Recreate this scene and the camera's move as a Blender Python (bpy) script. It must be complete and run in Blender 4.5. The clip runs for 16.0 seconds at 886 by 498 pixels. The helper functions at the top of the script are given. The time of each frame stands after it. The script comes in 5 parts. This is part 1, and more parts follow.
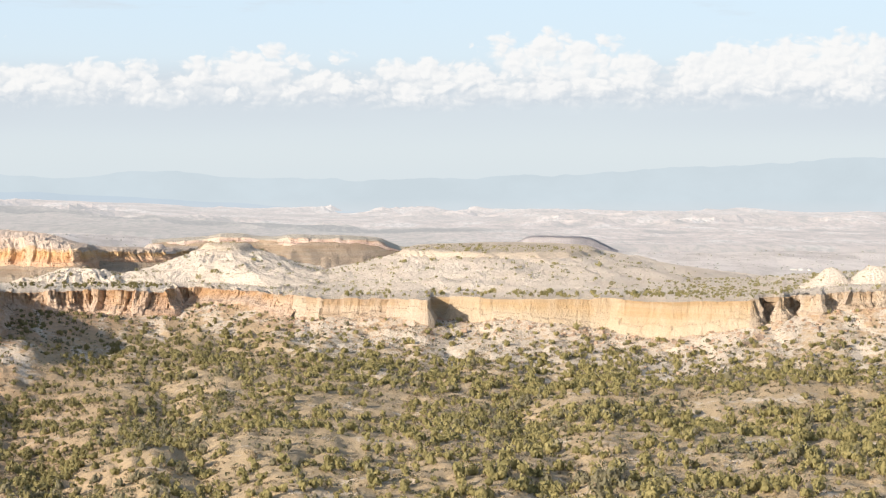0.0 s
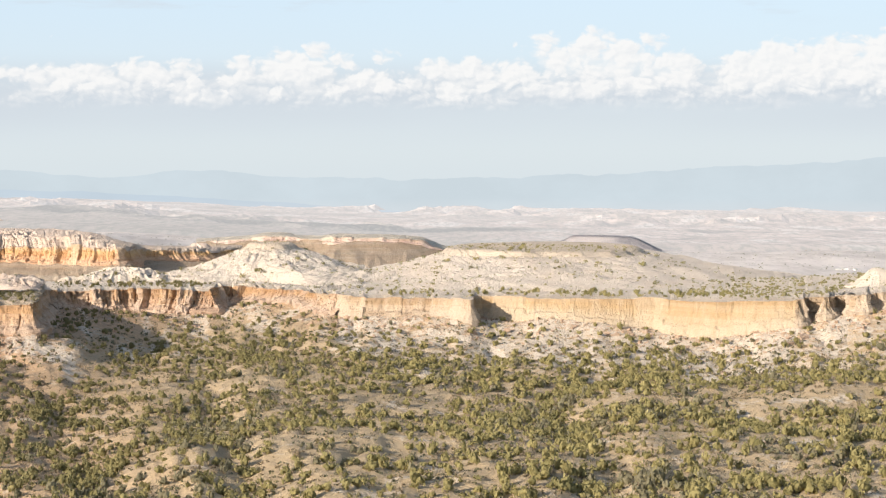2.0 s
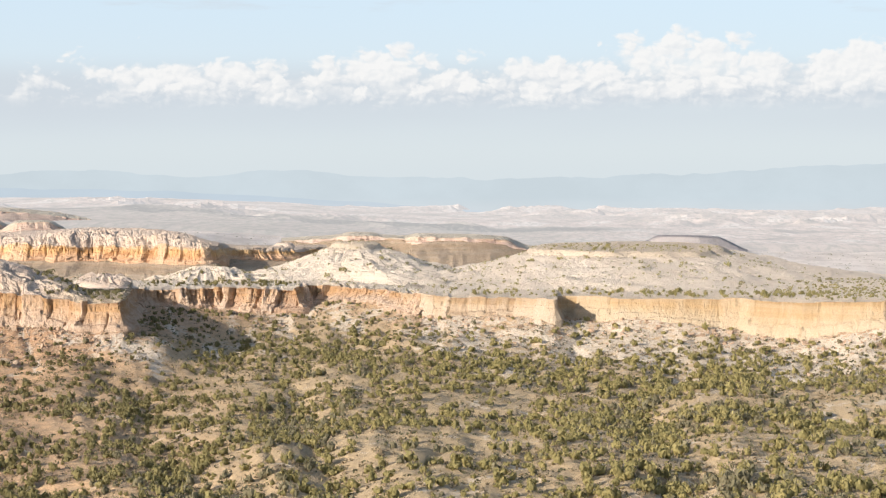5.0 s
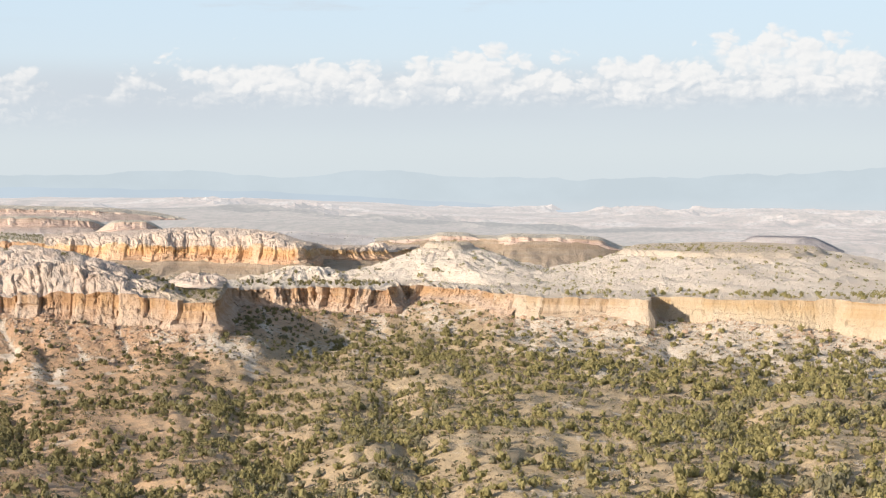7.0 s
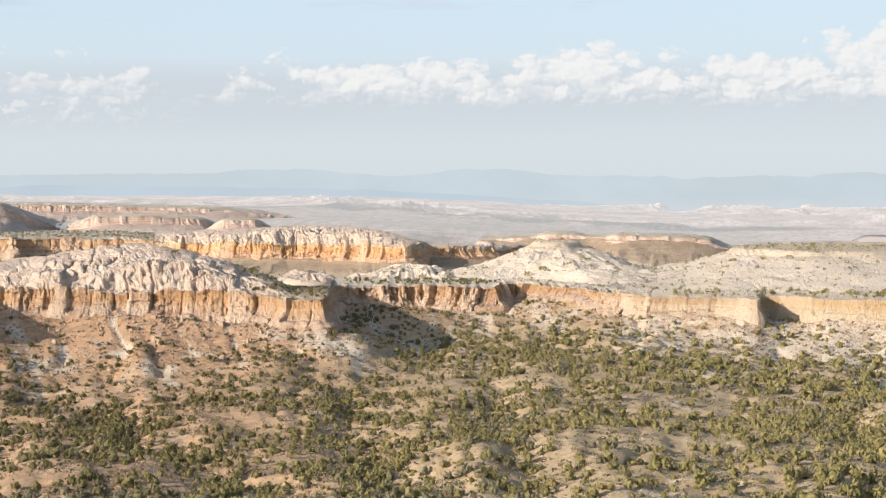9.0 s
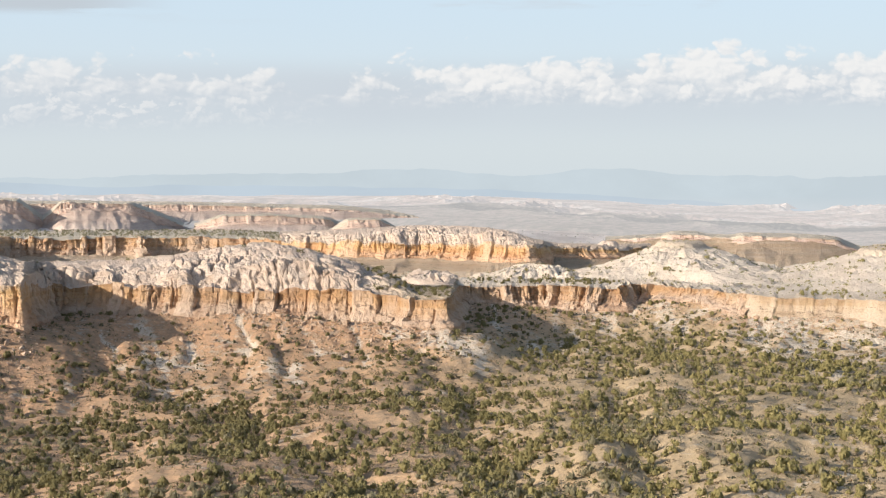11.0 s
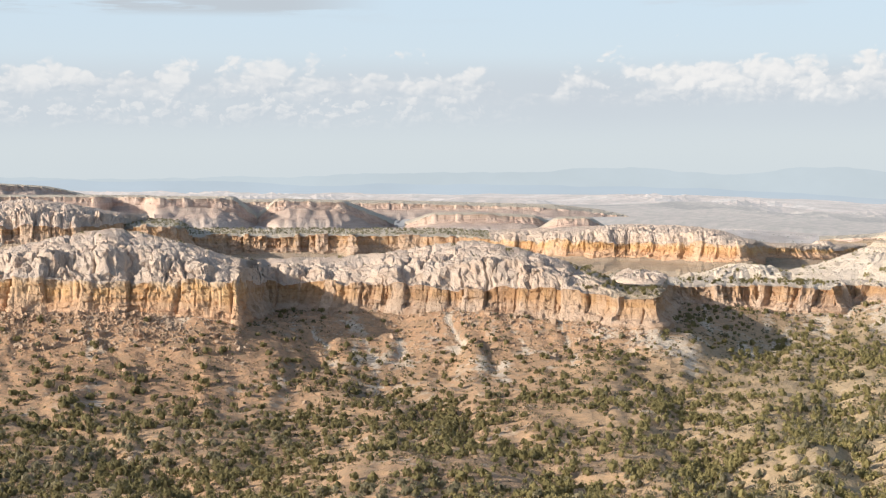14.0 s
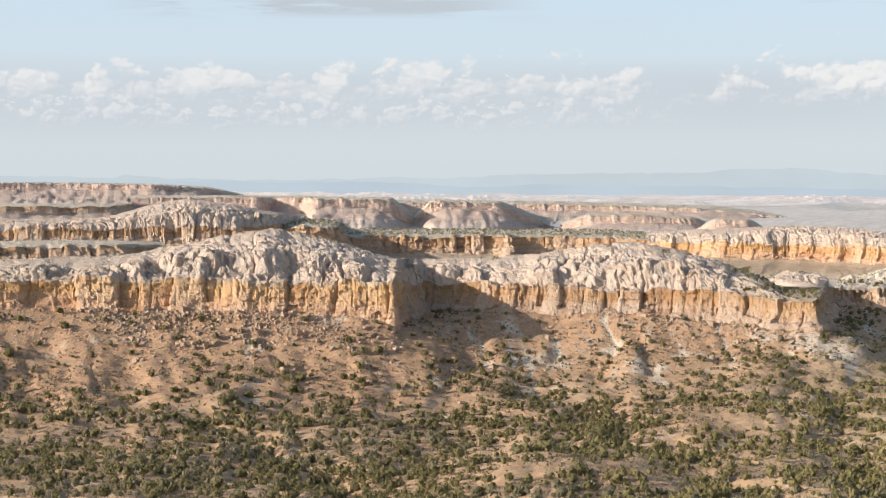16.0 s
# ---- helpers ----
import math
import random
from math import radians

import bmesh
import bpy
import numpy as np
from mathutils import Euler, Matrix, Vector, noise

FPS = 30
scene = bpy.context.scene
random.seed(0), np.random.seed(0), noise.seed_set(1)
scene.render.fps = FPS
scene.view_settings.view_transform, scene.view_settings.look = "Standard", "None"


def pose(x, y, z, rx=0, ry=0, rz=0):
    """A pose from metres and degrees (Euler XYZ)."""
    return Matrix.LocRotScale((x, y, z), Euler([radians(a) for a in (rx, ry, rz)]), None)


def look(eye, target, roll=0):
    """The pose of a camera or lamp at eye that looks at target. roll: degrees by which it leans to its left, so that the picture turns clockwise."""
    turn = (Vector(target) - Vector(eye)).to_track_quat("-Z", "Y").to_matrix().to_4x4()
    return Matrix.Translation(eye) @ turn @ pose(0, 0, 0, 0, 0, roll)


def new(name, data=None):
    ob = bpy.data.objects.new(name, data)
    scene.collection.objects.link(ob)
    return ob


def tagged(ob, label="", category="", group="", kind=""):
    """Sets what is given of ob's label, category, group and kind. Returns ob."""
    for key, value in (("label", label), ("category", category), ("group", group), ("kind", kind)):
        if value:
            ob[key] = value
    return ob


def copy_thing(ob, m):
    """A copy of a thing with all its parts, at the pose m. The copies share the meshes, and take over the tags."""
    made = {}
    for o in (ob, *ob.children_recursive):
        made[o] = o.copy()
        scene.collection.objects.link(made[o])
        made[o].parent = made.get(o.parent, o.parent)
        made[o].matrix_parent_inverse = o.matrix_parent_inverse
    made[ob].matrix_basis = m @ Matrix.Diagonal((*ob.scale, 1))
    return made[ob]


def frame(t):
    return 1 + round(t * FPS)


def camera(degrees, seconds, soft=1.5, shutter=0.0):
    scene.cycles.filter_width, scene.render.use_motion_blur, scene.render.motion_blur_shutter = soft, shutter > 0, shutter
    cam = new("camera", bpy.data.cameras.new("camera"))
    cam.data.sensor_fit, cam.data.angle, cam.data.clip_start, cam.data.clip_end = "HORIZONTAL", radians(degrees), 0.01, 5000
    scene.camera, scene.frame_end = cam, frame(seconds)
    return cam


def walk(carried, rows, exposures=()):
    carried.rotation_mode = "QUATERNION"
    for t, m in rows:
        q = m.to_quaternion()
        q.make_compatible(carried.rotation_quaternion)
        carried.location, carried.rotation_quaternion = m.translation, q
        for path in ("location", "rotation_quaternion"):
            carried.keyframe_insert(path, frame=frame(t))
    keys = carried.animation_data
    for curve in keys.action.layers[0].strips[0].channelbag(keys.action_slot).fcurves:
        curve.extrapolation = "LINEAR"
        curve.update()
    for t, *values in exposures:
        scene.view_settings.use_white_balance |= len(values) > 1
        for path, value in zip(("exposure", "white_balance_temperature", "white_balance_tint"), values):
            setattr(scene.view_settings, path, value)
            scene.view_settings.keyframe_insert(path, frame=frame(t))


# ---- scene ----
cam = camera(28.43, 16.0, soft=1.2)
PATH = [
    (0.0, pose(0, 0, 62, 87.906, 0, 0.018)),
    (0.5, pose(0, 0, 62, 87.895, 0, 0.385)),
    (1.0, pose(0, 0, 62, 87.891, 0, 0.742)),
    (1.5, pose(0, 0, 62, 87.889, 0, 1.089)),
    (2.0, pose(0, 0, 62, 87.882, 0, 1.441)),
    (2.5, pose(0, 0, 62, 87.889, 0, 1.813)),
    (3.0, pose(0, 0, 62, 87.897, 0, 2.246)),
    (5.5, pose(0, 0, 62, 87.870, 0, 4.846)),
    (6.0, pose(0, 0, 62, 87.877, 0, 5.608)),
    (6.5, pose(0, 0, 62, 87.881, 0, 6.412)),
    (7.0, pose(0, 0, 62, 87.880, 0, 7.236)),
    (7.5, pose(0, 0, 62, 87.885, 0, 8.073)),
    (8.0, pose(0, 0, 62, 87.861, 0, 8.939)),
    (10.5, pose(0, 0, 62, 87.827, 0, 13.709)),
    (11.0, pose(0, 0, 62, 87.824, 0, 14.782)),
    (11.5, pose(0, 0, 62, 87.825, 0, 15.846)),
    (12.0, pose(0, 0, 62, 87.812, 0, 16.969)),
    (12.5, pose(0, 0, 62, 87.802, 0, 18.114)),
    (13.0, pose(0, 0, 62, 87.790, 0, 19.261)),
    (13.5, pose(0, 0, 62, 87.781, 0, 20.422)),
    (14.0, pose(0, 0, 62, 87.783, 0, 21.623)),
    (14.5, pose(0, 0, 62, 87.805, 0, 22.819)),
    (15.0, pose(0, 0, 62, 87.804, 0, 24.094)),
    (15.5, pose(0, 0, 62, 87.798, 0, 25.415)),
    (16.0, pose(0, 0, 62, 87.811, 0, 26.725)),
]
walk(cam, PATH, [(0.0, 0.66), (3.0, 0.65), (8.0, 0.59), (12.0, 0.55), (16.0, 0.53)])

# ---- world and sun ----
SUN_AZ, SUN_EL = radians(226.0), radians(18.5)   # compass bearing from +y, height
world = bpy.data.worlds.new("sky")
scene.world = world
world.use_nodes = True


class Nodes:
    """Short hand for wiring a node tree."""
    def __init__(self, tree):
        self.t = tree
        tree.nodes.clear()

    def add(self, kind, **kw):
        n = self.t.nodes.new(kind)
        for k, v in kw.items():
            setattr(n, k, v)
        return n

    def put(self, sock, v):
        if hasattr(v, "is_output"):
            self.t.links.new(v, sock)
        elif v is not None:
            if sock.type == "RGBA" and len(v) == 3:
                v = (*v, 1)
            sock.default_value = v

    def math(self, op, a, b=None, c=None, clamp=False):
        n = self.add("ShaderNodeMath", operation=op, use_clamp=clamp)
        for s, v in zip(n.inputs, (a, b, c)):
            self.put(s, v)
        return n.outputs[0]

    def mix(self, f, a, b, blend="MIX"):
        n = self.add("ShaderNodeMix", data_type="RGBA", blend_type=blend)
        self.put(n.inputs[0], f), self.put(n.inputs[6], a), self.put(n.inputs[7], b)
        return n.outputs[2]

    def remap(self, v, a, b, c=0.0, d=1.0, smooth=False):
        n = self.add("ShaderNodeMapRange", interpolation_type="SMOOTHSTEP" if smooth else "LINEAR")
        for s, q in zip(n.inputs, (v, a, b, c, d)):
            self.put(s, q)
        return n.outputs[0]

    def noise(self, vec, scale, detail=4.0, rough=0.55, distort=0.0):
        n = self.add("ShaderNodeTexNoise")
        self.put(n.inputs["Vector"], vec)
        for k, v in (("Scale", scale), ("Detail", detail), ("Roughness", rough), ("Distortion", distort)):
            self.put(n.inputs[k], v)
        return n.outputs[0]

    def ramp(self, f, stops):
        n = self.add("ShaderNodeValToRGB")
        e = n.color_ramp.elements
        while len(e) < len(stops):
            e.new(0.5)
        for k, (p, c) in zip(e, stops):
            k.position, k.color = p, (*c, 1) if len(c) == 3 else c
        self.put(n.inputs[0], f)
        return n.outputs[0]

    def combine(self, x, y, z=0.0):
        n = self.add("ShaderNodeCombineXYZ")
        for s, v in zip(n.inputs, (x, y, z)):
            self.put(s, v)
        return n.outputs[0]


def build_sky():
    n = Nodes(world.node_tree)
    sky = n.add("ShaderNodeTexSky", sky_type="NISHITA", sun_disc=False, sun_elevation=SUN_EL, sun_rotation=SUN_AZ,
                air_density=1.0, dust_density=2.0, ozone_density=1.0)
    sep = n.add("ShaderNodeSeparateXYZ")
    n.put(sep.inputs[0], n.add("ShaderNodeTexCoord").outputs["Generated"])
    x, y, z = sep.outputs
    az = n.math("MULTIPLY", n.math("ARCTAN2", n.math("MULTIPLY", x, -1.0), y), 57.2958)
    el = n.math("MULTIPLY", n.math("ARCSINE", z), 57.2958)
    low = n.math("SUBTRACT", 1.0, n.remap(el, 0.0, 34.0, 0, 1, True))
    clear = n.mix(0.0, sky.outputs[0], (0, 0, 0))
    scaled = n.mix(1.0, clear, (SKY, SKY, SKY), "MULTIPLY")
    air = n.mix(n.remap(el, 0.5, 6.5, 0, 1, True), HAZE, BLUE)
    hazy = n.mix(n.math("MULTIPLY", low, 0.88), scaled, air)
    # the height of the cumulus tops round the compass
    def heights(stops):
        ramp = n.ramp(n.remap(az, -20, 50), [((a + 20) / 70, (v / 10,) * 3) for a, v in stops])
        return n.math("MULTIPLY", ramp, 10.0)
    tops = heights(((-20, 4.9), (-14, 4.95), (-10.3, 4.85), (-7.5, 4.3), (-3.2, 4.95), (0.5, 4.2), (5.8, 4.3), (9, 4.05), (13.6, 4.1), (16.2, 3.75), (18.5, 3.25), (20.5, 3.55), (24, 3.8), (29, 3.65), (36, 3.75), (50, 3.6)))
    # a grey veil below the clouds
    veil = n.math("MULTIPLY", n.remap(el, 0.9, 2.3, 0, 1, True), n.remap(el, 3.2, 4.3, 1, 0, True))
    veil = n.math("MULTIPLY", veil, n.remap(n.noise(n.combine(n.math("MULTIPLY", az, 0.05), n.math("MULTIPLY", el, 0.25), 5.0), 1.0, 3), 0.3, 0.7, 0.45, 1.0))
    out = n.mix(veil, hazy, CLOUD_DARK)
    rows = (cloud_row(n, az, el, tops, 2.55, 0.0, 1.25, n.remap(az, 14, 24, 0.96, 0.9)),
            cloud_row(n, az, el, n.math("SUBTRACT", tops, n.remap(az, 10, 22, 0.75, 0.75)), 2.4, 7.0, 0.95, n.remap(az, 12, 24, 0.9, 0.6)),
            cloud_row(n, az, el, n.remap(az, 17, 24, 2.2, 2.65, True), 1.75, 13.0, 0.5, n.remap(az, 17, 24, 0, 0.6, True)))
    for alpha, bright in rows:
        out = n.mix(alpha, out, n.mix(bright, CLOUD_DARK, CLOUD_LIT))
    # thin grey streaks higher up
    wisp = n.noise(n.combine(n.math("MULTIPLY", az, 0.13), n.math("MULTIPLY", el, 0.9), 9.0), 1.0, 6, 0.6)
    wisp = n.math("MULTIPLY", n.remap(wisp, 0.54, 0.70, 0, 0.7, True), n.remap(el, 5.0, 5.8, 0, 1, True))
    out = n.mix(wisp, out, CLOUD_DARK)
    streak = n.noise(n.combine(n.math("MULTIPLY", az, 0.16), n.math("MULTIPLY", el, 1.6), 4.0), 1.0, 5, 0.6)
    streak = n.math("MULTIPLY", n.remap(streak, 0.40, 0.52, 0, 0.85, True), n.math("MULTIPLY", n.remap(el, 5.25, 5.6, 0, 1, True), n.remap(el, 6.3, 5.9, 0, 1, True)))
    streak = n.math("MULTIPLY", streak, n.math("MULTIPLY", n.remap(az, 23, 27, 0, 1, True), n.remap(az, 38, 35, 0, 1, True)))
    out = n.mix(streak, out, tuple(0.88 * c for c in CLOUD_DARK))
    bg = n.add("ShaderNodeBackground")
    n.put(bg.inputs[0], out)
    n.put(n.add("ShaderNodeOutputWorld").inputs[0], bg.outputs[0])


def cloud_row(n, az, el, tops, base, seed, cell, most):
    """A row of cumulus between a base and its tops: how dense it is and how bright."""
    def billow(dx, dy):
        ax, ay = n.math("ADD", az, dx), n.math("ADD", n.math("MULTIPLY", el, 1.35), dy)
        wx = n.math("MULTIPLY", n.math("SUBTRACT", n.noise(n.combine(ax, ay, seed), 1.1, 4, 0.55), 0.5), 1.1)
        wy = n.math("MULTIPLY", n.math("SUBTRACT", n.noise(n.combine(ax, ay, seed + 20), 1.1, 4, 0.55), 0.5), 0.8)
        at = n.combine(n.math("ADD", ax, wx), n.math("ADD", ay, wy), seed)
        out = 0.12
        for scale, share in ((1 / cell, 0.55), (2.6 / cell, 0.28), (6.0 / cell, 0.13)):
            v = n.add("ShaderNodeTexVoronoi", feature="SMOOTH_F1")
            n.put(v.inputs["Vector"], at), n.put(v.inputs["Scale"], scale), n.put(v.inputs["Smoothness"], 0.25)
            out = n.math("ADD", out, n.math("MULTIPLY", n.math("SUBTRACT", 1.0, v.outputs["Distance"]), share))
        return out
    puff, beside = billow(0.0, 0.0), billow(0.10, 0.13)
    patch = n.noise(n.combine(n.math("MULTIPLY", az, 0.42), n.math("MULTIPLY", el, 0.9), seed + 4), 1.0, 3, 0.5)
    below = n.math("SUBTRACT", tops, el)
    depth = n.math("ADD", n.math("ADD", below, n.math("MULTIPLY", n.math("SUBTRACT", puff, 0.62), 2.4)), n.math("MULTIPLY", n.math("SUBTRACT", patch, 0.47), 1.8))
    alpha = n.remap(depth, 0.0, 0.45, 0, 1, True)
    over = n.math("SUBTRACT", el, n.math("ADD", base, n.math("MULTIPLY", n.math("SUBTRACT", patch, 0.5), 0.9)))
    alpha = n.math("MULTIPLY", alpha, n.remap(over, -0.15, 0.5, 0, 1, True))
    alpha = n.math("MULTIPLY", alpha, n.remap(n.math("ADD", n.math("MULTIPLY", puff, 0.6), n.math("MULTIPLY", patch, 0.5)), 0.46, 0.60, 0.45, 1.0, True))
    light = n.math("ADD", n.math("MULTIPLY", n.math("SUBTRACT", puff, beside), 1.6), n.remap(n.math("ADD", over, n.math("MULTIPLY", n.math("SUBTRACT", puff, 0.62), 2.0)), 0.0, 1.0, 0.05, 0.9), clamp=True)
    light = n.math("MULTIPLY", light, n.remap(az, 14, 24, 1.0, 0.86))
    return n.math("MULTIPLY", alpha, most), light


SKY = 0.11
HAZE = (0.49, 0.54, 0.57)
BLUE = (0.455, 0.552, 0.648)
CLOUD_LIT = (0.605, 0.602, 0.597)
CLOUD_DARK = (0.415, 0.453, 0.492)
build_sky()

sun = new("sun", bpy.data.lights.new("sun", "SUN"))
sun.data.energy, sun.data.angle, sun.data.color = 4.6, radians(0.6), (1.0, 0.882, 0.752)
to_sun = Vector((math.sin(SUN_AZ) * math.cos(SUN_EL), math.cos(SUN_AZ) * math.cos(SUN_EL), math.sin(SUN_EL)))
sun.matrix_world = look(to_sun * 300, (0, 0, 0))


# ---- noise and plan helpers ----
def lattice(ix, iy, iz):
    h = (ix * 374761393 + iy * 668265263 + iz * 2147483647) & 0xFFFFFFFF
    h = ((h ^ (h >> 13)) * 1274126177) & 0xFFFFFFFF
    h = ((h ^ (h >> 16)) * 2246822519) & 0xFFFFFFFF
    return ((h ^ (h >> 15)) & 0xFFFF) / 32767.5 - 1.0


def vnoise(x, y, z=0.0):
    """Smooth noise, -1 to 1, of arrays."""
    x, y, z = np.broadcast_arrays(np.asarray(x, float), np.asarray(y, float), np.asarray(z, float))
    fx, fy, fz = np.floor(x), np.floor(y), np.floor(z)
    ix, iy, iz = fx.astype(np.int64), fy.astype(np.int64), fz.astype(np.int64)
    u, v, w = (q * q * q * (q * (q * 6 - 15) + 10) for q in (x - fx, y - fy, z - fz))
    out = 0
    for a in (0, 1):
        for b in (0, 1):
            for c in (0, 1):
                out = out + lattice(ix + a, iy + b, iz + c) * (u if a else 1 - u) * (v if b else 1 - v) * (w if c else 1 - w)
    return out


def fbm(x, y, z=0.0, octaves=4, gain=0.5):
    total, amp = 0, 1.0
    for k in range(octaves):
        total = total + amp * vnoise(np.asarray(x) * 2.03 ** k + 17.3 * k, np.asarray(y) * 2.03 ** k - 9.1 * k, np.asarray(z) * 2.03 ** k + 4.7 * k)
        amp *= gain
    return total


def ridged(x, y, z=0.0, octaves=3, soft=0.0):
    total, amp = 0, 1.0
    for k in range(octaves):
        total = total + amp * (1 - 2 * np.sqrt(soft ** 2 + vnoise(np.asarray(x) * 2.1 ** k + 31.7 * k, np.asarray(y) * 2.1 ** k + 5.3 * k, np.asarray(z) * 2.1 ** k) ** 2))
        amp *= 0.5
    return total


def worley(x, y, seed):
    """Cell noise: the distance to the nearest and to the second nearest of scattered points, and a random number for each cell."""
    x, y = np.broadcast_arrays(np.asarray(x, float), np.asarray(y, float))
    ix, iy = np.floor(x).astype(np.int64), np.floor(y).astype(np.int64)
    one, two, mark = np.full(x.shape, 9.0), np.full(x.shape, 9.0), np.zeros(x.shape)
    for a in (-1, 0, 1):
        for b in (-1, 0, 1):
            cx, cy = ix + a, iy + b
            d = np.hypot(cx + 0.5 + 0.45 * lattice(cx, cy, seed + 0 * cx) - x, cy + 0.5 + 0.45 * lattice(cx, cy, seed + 50 + 0 * cx) - y)
            near = d < one
            two = np.where(near, one, np.minimum(two, d))
            mark = np.where(near, lattice(cx, cy, seed + 90 + 0 * cx), mark)
            one = np.where(near, d, one)
    return one, two, mark


def columns(u, seed):
    """Upright joints along a wall: how far from the nearest joint (0 at the joint, up to about 1) and a random number for each column."""
    i = np.floor(u).astype(np.int64)
    one, two, mark = np.full(u.shape, 9.0), np.full(u.shape, 9.0), np.zeros(u.shape)
    for a in (-2, -1, 0, 1, 2):
        c = i + a
        d = np.abs(c + 0.5 + 0.48 * lattice(c, 3 + 0 * c, seed + 0 * c) - u)
        near = d < one
        two = np.where(near, one, np.minimum(two, d))
        mark = np.where(near, lattice(c, 5 + 0 * c, seed + 0 * c), mark)
        one = np.where(near, d, one)
    return two - one, mark


def sstep(v, a, b):
    q = np.clip((np.asarray(v, float) - a) / (b - a), 0, 1)
    return q * q * (3 - 2 * q)


def plan(az, d):
    """Bearing (degrees, to the left of +y) and distance to x, y."""
    a = np.radians(az)
    return -np.sin(a) * d, np.cos(a) * d


def bearing(x, y):
    return np.degrees(np.arctan2(-np.asarray(x), y)), np.hypot(x, y)


class Rim:
    """A cliff's rim from a few stations: bearing, distance, rim height, foot height, cap height, depth of the cap."""
    def __init__(self, stations, soft=0.12, back=14.0):
        s = np.array(sorted(stations), float)
        self.lo, self.hi, self.back = s[0, 0], s[-1, 0], back
        self.az = np.arange(self.lo, self.hi, 0.02)
        kernel = np.exp(-0.5 * (np.arange(-40, 41) * 0.02 / soft) ** 2)
        wide = np.exp(-0.5 * (np.arange(-60, 61) * 0.02 / 0.45) ** 2)
        self.cols = []
        for k in range(1, 6):
            ker = kernel if k < 3 else wide
            flat = np.interp(self.az, s[:, 0], s[:, k])
            self.cols.append(np.convolve(np.pad(flat, len(ker) // 2, mode="edge"), ker / ker.sum(), "valid"))

    def __call__(self, az):
        return [np.interp(az, self.az, c) for c in self.cols]

    def even(self, step, lo=-99, hi=99):
        """Bearings that step evenly along the rim."""
        x, y = plan(self.az, self.cols[0])
        run = np.r_[0, np.cumsum(np.hypot(np.diff(x), np.diff(y)))]
        at = np.linspace(0, run[-1], int(run[-1] / step))
        az = np.interp(at, run, self.az)
        keep = (az >= lo) & (az <= hi)
        return az[keep], at[keep]


# stations: bearing, distance, rim, foot, cap, depth of the cap
COLUMN_CLIFF = [
    (-24, 670, 24, 19, 1, 200), (-14.5, 658, 23.7, 18.5, 1, 200), (-13.05, 654, 22.8, 17, 1, 200), (-12.95, 661, 22.6, 16.5, 1, 200), (-12.3, 657, 22.1, 16.2, 1, 200), (-12.2, 649, 22, 16, 1, 200),
    (-11.75, 651, 21.5, 15.5, 1, 200), (-11.68, 659, 21.4, 15, 1, 200), (-11.1, 655, 21, 14.5, 1, 200), (-11.02, 645, 21, 14, 1, 200), (-10.8, 646, 20.6, 13.5, 1, 200), (-10.72, 656, 20.5, 13, 1, 200), (-10.3, 653, 20.3, 12.5, 1, 200),
    (-10.25, 650, 20.1, 11.7, 1, 200)]
EAST_CLIFF = [
    (-10.2, 641, 20, 11, 1, 200), (-9.0, 644, 19.5, 8.5, 1, 200), (-7.4, 650, 19, 4.5, 1, 200),
    (-5.5, 668, 18.5, 8, 1, 210), (-3, 672, 18.3, 10.5, 1, 220), (-1.5, 677, 18, 10.5, 1, 230), (-0.5, 684, 18, 9, 1, 230), (0.15, 688, 18, 8, 1, 230), (0.38, 686, 18, 8, 1, 230), (0.46, 664, 18, 10.5, 1, 230)]
BAY_CLIFF = [
    (2, 676, 18, 12, 1, 230), (3.9, 684, 18, 10.5, 1, 220), (4.6, 690, 18, 9, 1, 220), (5.3, 700, 18, 13, 1, 210), (6, 714, 18.2, 14.5, 1, 200), (7, 728, 18.5, 15, 1, 190), (8.2, 747, 19, 12, 1, 150), (8.75, 748, 19, 10, 1, 150),
    (8.85, 728, 18.5, 9.5, 1, 140), (10.6, 735, 18.3, 9.5, 1, 120), (11.4, 742, 18.3, 10, 1, 100), (12.6, 738, 18.3, 10, 1, 90), (13.6, 734, 18.3, 10.5, 1, 80), (14.3, 728, 18.6, 11, 1, 90)]
SPUR_CLIFF = [
    (14.46, 640, 19.8, 11, 0.5, 90), (14.56, 624, 19.8, 10.5, 0.5, 90), (15.8, 628, 20.2, 10.5, 0.5, 80), (16.3, 634, 21.4, 11, 3.5, 80), (18, 640, 22.8, 13, 9, 85), (20.5, 648, 23, 14, 15.5, 90),
    (22.6, 652, 23, 14, 11, 90), (24.6, 660, 23, 13.5, 8, 85), (26.2, 675, 23, 13, 7.5, 75), (27.4, 678, 23, 12, 7, 70), (28.0, 645, 25.5, 10.5, 5, 100)]
WEST_CLIFF = [
    (28.25, 615, 26.5, 11.5, 4, 120), (29.5, 618, 27, 14.5, 9, 120), (32.3, 624, 27.5, 16, 16, 120), (34.5, 628, 27.2, 16, 11.5, 110), (37, 634, 27, 16.5, 6, 90),
    (41, 640, 26.8, 16.5, 5, 80), (46, 640, 27, 14, 5, 80), (52, 630, 27, 12, 5, 80)]
MAIN = Rim(COLUMN_CLIFF + EAST_CLIFF + BAY_CLIFF + SPUR_CLIFF + WEST_CLIFF, 0.045)
MAIN.cols[2] = MAIN.cols[2] + np.interp(MAIN.az, [-9, -6, 13, 16], [0.6, 1.2, 1.2, 0.8]) * fbm(MAIN.az * 0.95, 0 * MAIN.az, 5.0, 3)


